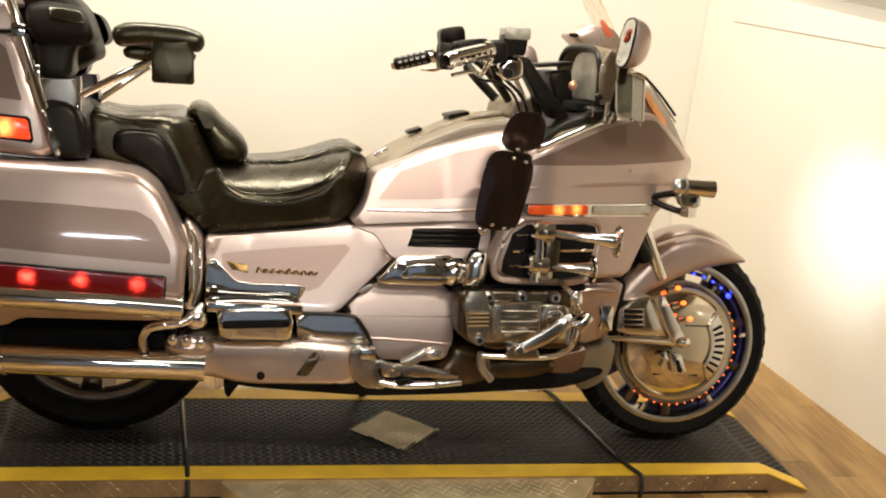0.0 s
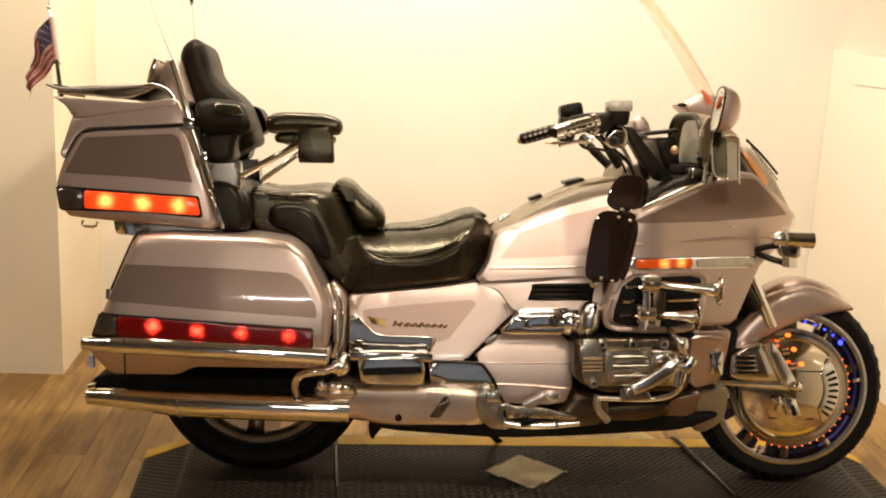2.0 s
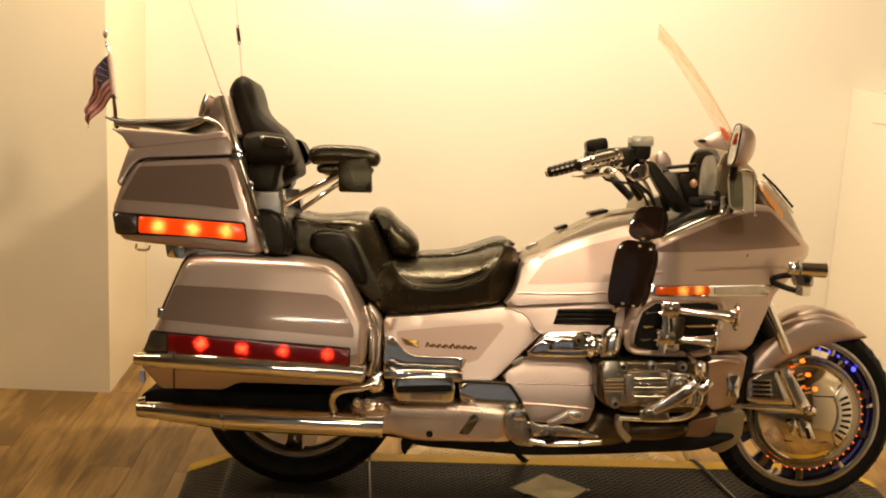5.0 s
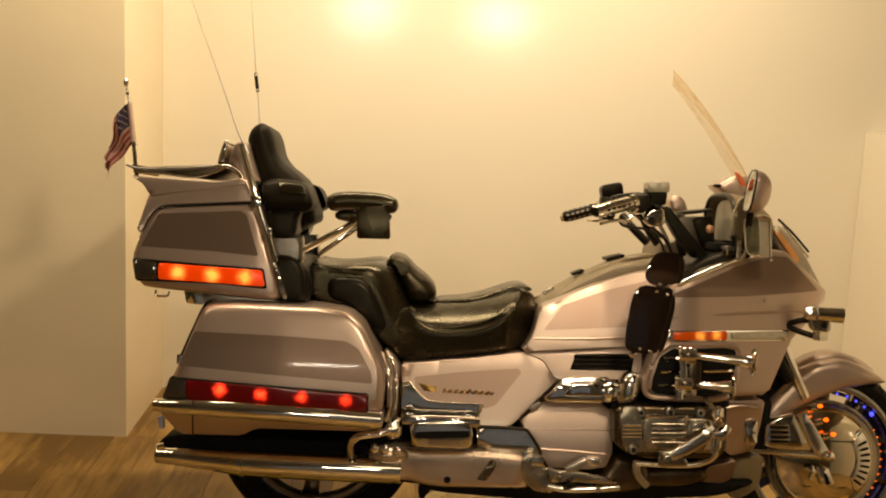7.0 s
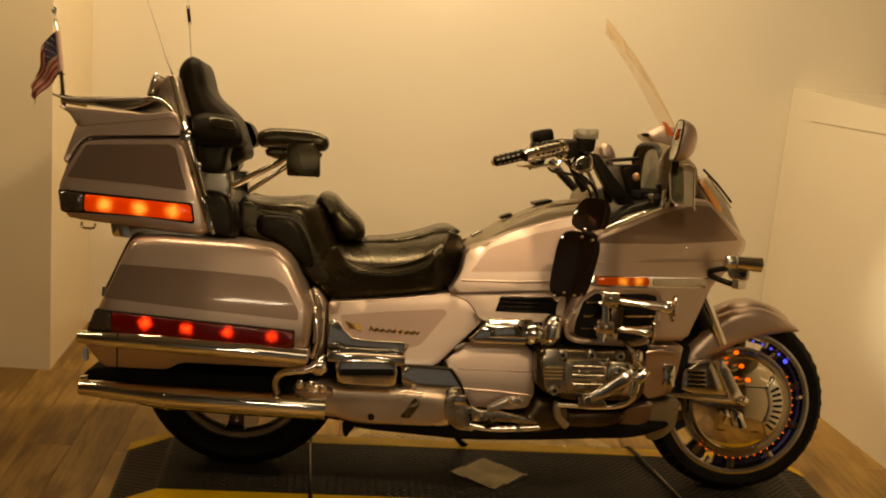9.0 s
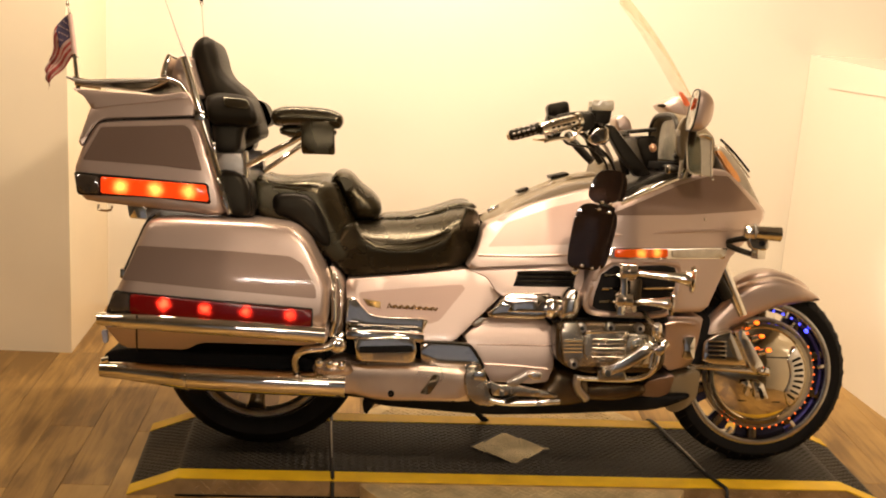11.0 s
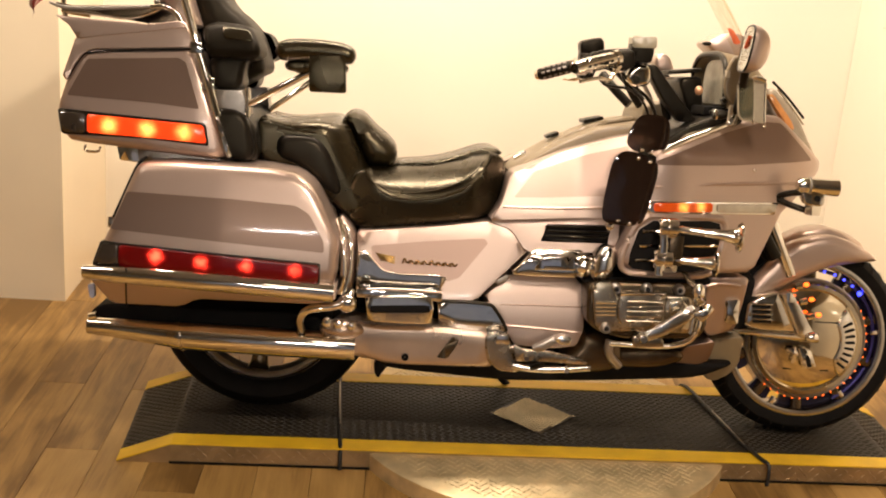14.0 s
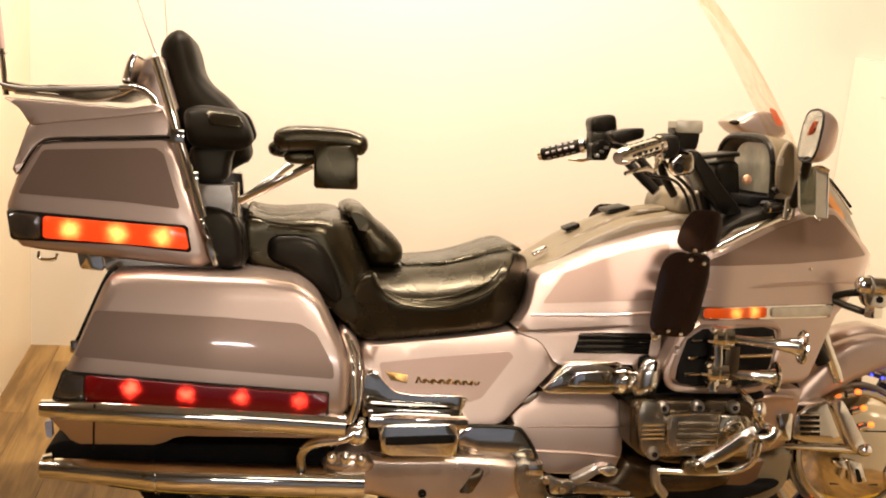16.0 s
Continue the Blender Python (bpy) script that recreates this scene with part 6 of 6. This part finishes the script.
# wheels
def front_wheel():
    c = Vector((1.618, 0, 0.305))
    tyre = part("front_tyre", lathe([(0.232, -0.05), (0.25, -0.062), (0.275, -0.064), (0.294, -0.045), (0.303, -0.018), (0.305, 0), (0.303, 0.018), (0.294, 0.045), (0.275, 0.064), (0.25, 0.062), (0.232, 0.05), (0.232, -0.05)], 96, "y", c), RUBBER, bike, "black front tyre")
    for k in range(44):
        q = 2 * math.pi * k / 44
        d, t = Vector((math.cos(q), 0, math.sin(q))), Vector((-math.sin(q), 0, math.cos(q)))
        part("tread_sipe", tube([c + d * 0.2800 + Vector((0, -0.0628, 0)), c + d * 0.2955 + t * 0.006 + Vector((0, -0.0440, 0)), c + d * 0.3035 + t * 0.014 + Vector((0, -0.0190, 0))], 0.0022, 5, smooth=0), SIPE, tyre)
    rim = part("front_rim", lathe([(0.221, -0.03), (0.222, -0.048), (0.226, -0.056), (0.238, -0.058), (0.244, -0.052), (0.238, -0.04), (0.230, -0.03), (0.230, 0.03), (0.244, 0.052), (0.226, 0.056), (0.221, 0.03), (0.221, -0.03)], 96, "y", c), RIM, bike, "bright cast rim with blue glow")
    part("rim_lip", lathe([(0.2235, -0.056), (0.226, -0.0625), (0.236, -0.0655), (0.2445, -0.0625), (0.2455, -0.054)], 96, "y", c), RIM, rim, "bright polished rim lip")
    part("rim_glow_tube", tube([c + Vector((0.213 * math.cos(radians(q)), -0.048, 0.213 * math.sin(radians(q)))) for q in range(-60, 85, 6)], 0.006, 8, smooth=0), BLUE_TUBE, rim, "dark blue light tube")
    web = bmesh.new()
    for q0, q1 in ((-104, 66), (90, 184), (194, 212), (228, 246)):
        n = max(3, (q1 - q0) // 5)
        rows = [[web.verts.new((c.x + rr * math.cos(radians(q0 + (q1 - q0) * i / n)), yy, c.z + rr * math.sin(radians(q0 + (q1 - q0) * i / n)))) for rr, yy in ((0.165, -0.030), (0.185, -0.026), (0.223, -0.024), (0.223, -0.012), (0.165, -0.012))] for i in range(n + 1)]
        for p, q in zip(rows, rows[1:]):
            for i in range(5):
                web.faces.new((p[i], p[(i + 1) % 5], q[(i + 1) % 5], q[i]))
        web.faces.new(rows[0])
        web.faces.new(rows[-1])
    part("rim_web", web, material("dark_blue_web", (0.022, 0.02, 0.045), 0.35, 0.5, vary=0.3, scale=20), rim, "dark blue-black rim web")
    for k in range(10):
        a = radians(18 + 36 * k)
        d = Vector((math.cos(a), 0, math.sin(a)))
        part("spoke", tube([c + d * 0.05 + Vector((0, -0.02, 0)), c + d * 0.15 + Vector((0, -0.035, 0)), c + d * 0.224 + Vector((0, -0.042, 0))], [0.02, 0.014, 0.012], 8, flat=1.4, smooth=1), DARK_ALLOY, rim)
    for k in range(6):
        a = radians(8 + 60 * k)
        d = Vector((math.cos(a), 0, math.sin(a)))
        part("rim_clip", block(-0.012, 0.012, -0.006, 0.006, -0.006, 0.006, 0.002, m=Matrix.Translation(c + d * 0.214 + Vector((0, -0.052, 0))) @ pose(0, 0, 0, 0, -math.degrees(a), 0)), CHROME, rim)
    disc_cover = part("brake_disc_cover", lathe([(0.001, -0.092), (0.05, -0.092), (0.10, -0.088), (0.135, -0.080), (0.152, -0.072), (0.158, -0.078), (0.170, -0.078), (0.176, -0.068), (0.176, -0.03)], 72, "y", c), DISC, bike, "polished chrome brake disc cover")
    part("cover_ring", lathe([(0.177, -0.06), (0.182, -0.064), (0.187, -0.06), (0.187, -0.04), (0.177, -0.04)], 72, "y", c), STEEL_DULL, disc_cover)
    for k in range(22):
        a = radians(-128 + 7.6 * k)
        at = c + Vector((0.186 * math.cos(a), -0.068, 0.186 * math.sin(a)))
        part("amber_diode", ball(at, 0.0024, seg=8), AMBER_LED, disc_cover)
    for k in range(5):
        a = radians(44 + 9 * k)
        at = c + Vector((0.212 * math.cos(a), -0.055, 0.212 * math.sin(a)))
        part("blue_diode", ball(at, 0.004 if k else 0.008, seg=8), BLUE_LED, rim)
    for k in range(8):
        a = radians(26 - 8.5 * k)
        m = Matrix.Translation(c + Vector((0.126 * math.cos(a), -0.0895, 0.126 * math.sin(a)))) @ pose(0, 0, 0, 0, -math.degrees(a), 0)
        # Vent slots are raised dark blocks in place of shaded cuts
        part("cover_slot_shade", block(-0.016, 0.016, -0.003, 0.003, -0.0042, 0.0042, 0.002, m=m), DARK, disc_cover)
    arc = [(c.x + rr * math.cos(radians(q)), c.z + rr * math.sin(radians(q))) for rr, qs in ((0.148, range(-46, 47, 6)), (0.098, range(34, -35, -17))) for q in qs]
    part("vent_plate", shell(arc, lambda x, z: 0.094 - 0.17 * max(0, math.hypot(x - c.x, z - c.z) - 0.1), 0.07, r=0.003, soft=1, corner=0.006), POLISHED, disc_cover, "slotted vent plate")
    # Groove shade laid on as thin dark bars
    part("cover_groove_shade", block(-0.07, 0.07, -0.002, 0.002, -0.002, 0.002, 0.001, m=Matrix.Translation(c + Vector((0.0, -0.086, -0.09)))), DARK, disc_cover)
    part("cover_groove_shade", block(-0.04, 0.04, -0.002, 0.002, -0.002, 0.002, 0.001, m=Matrix.Translation(c + Vector((0.05, -0.09, 0.06)))), DARK, disc_cover)


front_wheel()
emblem = part("axle_emblem", slab([(1.580, 0.288), (1.619, 0.282), (1.640, 0.230), (1.600, 0.222)], -0.117, -0.095, r=0.004, soft=1, corner=0.004), CHROME, bike, "chrome axle emblem")
# Dark inlay for the shade inside the emblem's slot
part("emblem_slot_shade", slab([(1.600, 0.268), (1.612, 0.266), (1.626, 0.232), (1.612, 0.229)], -0.1185, -0.105, r=0.001, soft=1, corner=0.002), DARK, emblem)
part("emblem_bar", slab([(1.546, 0.282), (1.574, 0.288), (1.586, 0.262), (1.572, 0.236), (1.562, 0.240), (1.568, 0.266), (1.546, 0.270)], -0.112, -0.095, r=0.003, soft=1, corner=0.003), CHROME, emblem)
part("axle_cap", ball((1.598, -0.160, 0.331), 0.019, (1.2, 0.9, 0.9)), CHROME, bike)
part("axle_bar", tube([(1.335, -0.150, 0.336), (1.424, -0.150, 0.333), (1.520, -0.140, 0.328), (1.626, -0.130, 0.324)], [0.007, 0.009, 0.012, 0.016], 12), CHROME, bike, "chrome caliper bar")
part("fork_strap", slab([(1.496, 0.454), (1.522, 0.464), (1.560, 0.410), (1.604, 0.340), (1.580, 0.320), (1.556, 0.338)], -0.165, -0.135, r=0.004, soft=1, corner=0.004), POLISHED, bike, "polished fork strap")
cal = part("caliper_cover", slab([(1.398, 0.350), (1.402, 0.418), (1.440, 0.444), (1.491, 0.460), (1.516, 0.424), (1.556, 0.340), (1.440, 0.336)], -0.145, -0.06, r=0.010, corner=0.006), CHROME, bike, "chrome finned caliper cover")
for k in range(4):
    (xa, za), (xb, zb) = [(1.414, 0.413), (1.470, 0.415)]
    # Shade between the fins, put on as dark blocks
    part("caliper_slot_shade", block(xa + 0.002 * k, xb + 0.002 * k, -0.1475, -0.14, za - 0.015 * k - 0.0048, za - 0.015 * k + 0.0048, 0.0015), DARK, cal)
    part("caliper_fin", block(xa + 0.002 * k - 0.003, xb + 0.002 * k + 0.003, -0.153, -0.14, za - 0.015 * k + 0.0055, za - 0.015 * k + 0.0095, 0.001), CHROME, cal)
for a, b in (((1.535, -0.150, 0.479), (1.568, -0.150, 0.486)), ((1.553, -0.150, 0.432), (1.589, -0.150, 0.443)), ((1.579, -0.150, 0.389), (1.615, -0.150, 0.398))):
    lampy = part("marker_lamp", tube([a, Vector(a).lerp(Vector(b), 0.6)], 0.011, 10), CHROME, bike)
    part("marker_bulb", ball(b, 0.007, (1.3, 1, 1), seg=10), AMBER_LED, lampy)
part("fork_tube", tube([(1.448, -0.110, 0.674), (1.502, -0.110, 0.566), (1.534, -0.100, 0.505)], 0.018, 14), CHROME, bike, "chrome fork tube")
part("fork_tube", tube([(1.42, 0.11, 0.72), (1.618, 0.11, 0.305)], 0.018, 14), CHROME, bike)
part("fork_boot", tube([(1.427, -0.130, 0.630), (1.473, -0.130, 0.558)], 0.02, 12), PLASTIC, bike)
fender = part("front_fender", slab([(1.406, 0.396), (1.416, 0.471), (1.454, 0.513), (1.519, 0.590), (1.577, 0.620), (1.647, 0.633), (1.724, 0.613), (1.787, 0.577), (1.808, 0.559), (1.748, 0.551), (1.655, 0.532), (1.564, 0.490), (1.481, 0.443)], -0.105, 0.105, r=0.03, soft=2, corner=0.02), PAINT, bike, "champagne front fender")


part("fender_crown", slab([(1.470, 0.520), (1.520, 0.596), (1.572, 0.636), (1.645, 0.652), (1.722, 0.634), (1.790, 0.590), (1.740, 0.560), (1.600, 0.540)], -0.075, 0.075, r=0.05, step=0.025), PAINT, fender)


def rear_wheel():
    c = Vector((-0.02, 0, 0.328))
    part("rear_tyre", lathe([(0.240, -0.06), (0.255, -0.076), (0.288, -0.082), (0.312, -0.062), (0.325, -0.03), (0.328, 0), (0.325, 0.03), (0.312, 0.062), (0.288, 0.082), (0.255, 0.076), (0.240, 0.06), (0.240, -0.06)], 96, "y", c), RUBBER, bike, "black rear tyre")
    for k in (-0.03, 0.0, 0.03):
        part("tread_groove", lathe([(0.3262 - 0.06 * abs(k), k - 0.0025), (0.3285 - 0.06 * abs(k), k), (0.3262 - 0.06 * abs(k), k + 0.0025)], 96, "y", c), DARK, bike)
    rim = part("rear_rim", lathe([(0.205, -0.035), (0.209, -0.062), (0.214, -0.068), (0.220, -0.064), (0.228, -0.062), (0.238, -0.068), (0.243, -0.064), (0.243, -0.05), (0.222, -0.035), (0.205, -0.035)], 96, "y", c), STEEL_DULL, bike, "grey alloy rear rim")
    part("rim_lip", lathe([(0.232, -0.068), (0.238, -0.072), (0.244, -0.068), (0.240, -0.062)], 96, "y", c), RIM, rim)
    for k in range(5):
        a = radians(-94 + 72 * k)
        d = Vector((math.cos(a), 0, math.sin(a)))
        part("spoke", tube([c + d * 0.04 + Vector((0, -0.03, 0)), c + d * 0.13 + Vector((0, -0.035, 0)), c + d * 0.19 + Vector((0, -0.04, 0)), c + d * 0.212 + Vector((0, -0.045, 0))], [0.035, 0.020, 0.020, 0.032], 12, flat=1.2, smooth=2), DARK_ALLOY, rim)
    part("rear_hub", lathe([(0.001, -0.06), (0.06, -0.06), (0.07, -0.05), (0.07, 0.05), (0.001, 0.06)], 32, "y", c), DARK, rim)


rear_wheel()
# Plain dark slab filling the shaded space over the rear wheel
part("rear_arch_fill", slab([(-0.362, 0.637), (-0.285, 0.403), (-0.138, 0.313), (0.116, 0.323), (0.185, 0.422), (0.104, 0.657)], -0.13, 0.13, r=0.02), DARK, bike)

# ---- floor planks ----
def plank_material():
    """Wood-look vinyl: grain along the plank, knots of tone, each plank its own shade."""
    m = material("vinyl_plank", (0.29, 0.185, 0.093), 0.40, spec=0.3)
    nt = m.node_tree
    b = nt.nodes["Principled BSDF"]

    def node(kind, **sets):
        n = nt.nodes.new(kind)
        for k, v in sets.items():
            n.inputs[k].default_value = v
        return n

    geo, info = node("ShaderNodeNewGeometry"), node("ShaderNodeObjectInfo")
    rnd = node("ShaderNodeMath")
    nt.links.new(geo.outputs["Random Per Island"], rnd.inputs[0])
    nt.links.new(info.outputs["Random"], rnd.inputs[1])
    frac = node("ShaderNodeMath")
    frac.operation = "FRACT"
    nt.links.new(rnd.outputs[0], frac.inputs[0])
    shift = node("ShaderNodeVectorMath")
    shift.operation = "MULTIPLY_ADD"
    shift.inputs[1].default_value = (7.0, 3.0, 5.0)
    nt.links.new(frac.outputs[0], shift.inputs[0])
    nt.links.new(geo.outputs["Position"], shift.inputs[2])
    total = None
    for stretch, scale, detail, gain in (((1, 0.08, 1), 42, 6, 0.40), ((1, 0.30, 1), 8, 5, 0.75), ((1, 0.03, 1), 170, 2, 0.14)):
        mp = node("ShaderNodeMapping")
        mp.inputs["Scale"].default_value = stretch
        nt.links.new(shift.outputs[0], mp.inputs[0])
        n = node("ShaderNodeTexNoise", Scale=scale, Detail=detail, Distortion=0.6)
        nt.links.new(mp.outputs[0], n.inputs["Vector"])
        g = node("ShaderNodeMath")
        g.operation = "MULTIPLY_ADD"
        g.inputs[1].default_value, g.inputs[2].default_value = gain, -0.5 * gain
        nt.links.new(n.outputs[0], g.inputs[0])
        if total is None:
            total = g.outputs[0]
        else:
            s = node("ShaderNodeMath")
            nt.links.new(total, s.inputs[0])
            nt.links.new(g.outputs[0], s.inputs[1])
            total = s.outputs[0]
    tone = node("ShaderNodeMath")
    tone.operation = "MULTIPLY_ADD"
    tone.inputs[1].default_value = 0.30
    nt.links.new(frac.outputs[0], tone.inputs[0])
    nt.links.new(total, tone.inputs[2])
    ramp = node("ShaderNodeValToRGB")
    e = ramp.color_ramp.elements
    e[0].position, e[0].color = 0.0, (0.150, 0.080, 0.021, 1)
    e[1].position, e[1].color = 0.42, (0.43, 0.265, 0.082, 1)
    mid = ramp.color_ramp.elements.new(0.18)
    mid.color = (0.30, 0.174, 0.050, 1)
    nt.links.new(tone.outputs[0], ramp.inputs[0])
    nt.links.new(ramp.outputs[0], b.inputs["Base Color"])
    bp = node("ShaderNodeBump", Strength=0.25, Distance=0.002)
    nt.links.new(total, bp.inputs["Height"])
    nt.links.new(bp.outputs[0], b.inputs["Normal"])
    return m


def planks():
    wide, long = 0.152, 1.22
    wood = plank_material()
    bm = block(0.0004, wide - 0.0004, 0.0004, long - 0.0004, -0.006, 0.0, 0.0012, 1)
    me = bpy.data.meshes.new("plank")
    bm.to_mesh(me)
    bm.free()
    me.materials.append(wood)
    vs, fs = [v.co.copy() for v in me.vertices], [tuple(p.vertices) for p in me.polygons]
    far_v, far_f = [], []
    rng = random.Random(5)
    for i in range(-26, 24):
        shift = rng.random() * long
        for k in range(-7, 3):
            y = k * long + shift
            if y > 1.9 or y + long < -5.9:
                continue
            at = Vector((i * wide, y, FLOOR_Z))
            if -3.2 < at.x < 2.6 and -2.6 < y:
                ob = new("plank", me)
                ob.parent = floor
                ob.location = at
            else:
                n = len(far_v)
                far_v += [v + at for v in vs]
                far_f += [tuple(q + n for q in f) for f in fs]
    rest = bpy.data.meshes.new("far_planks")
    rest.from_pydata(far_v, [], far_f)
    rest.materials.append(wood)
    ob = new("far_planks", rest)
    ob.parent = floor
    ob["kind"] = "stuff"


planks()
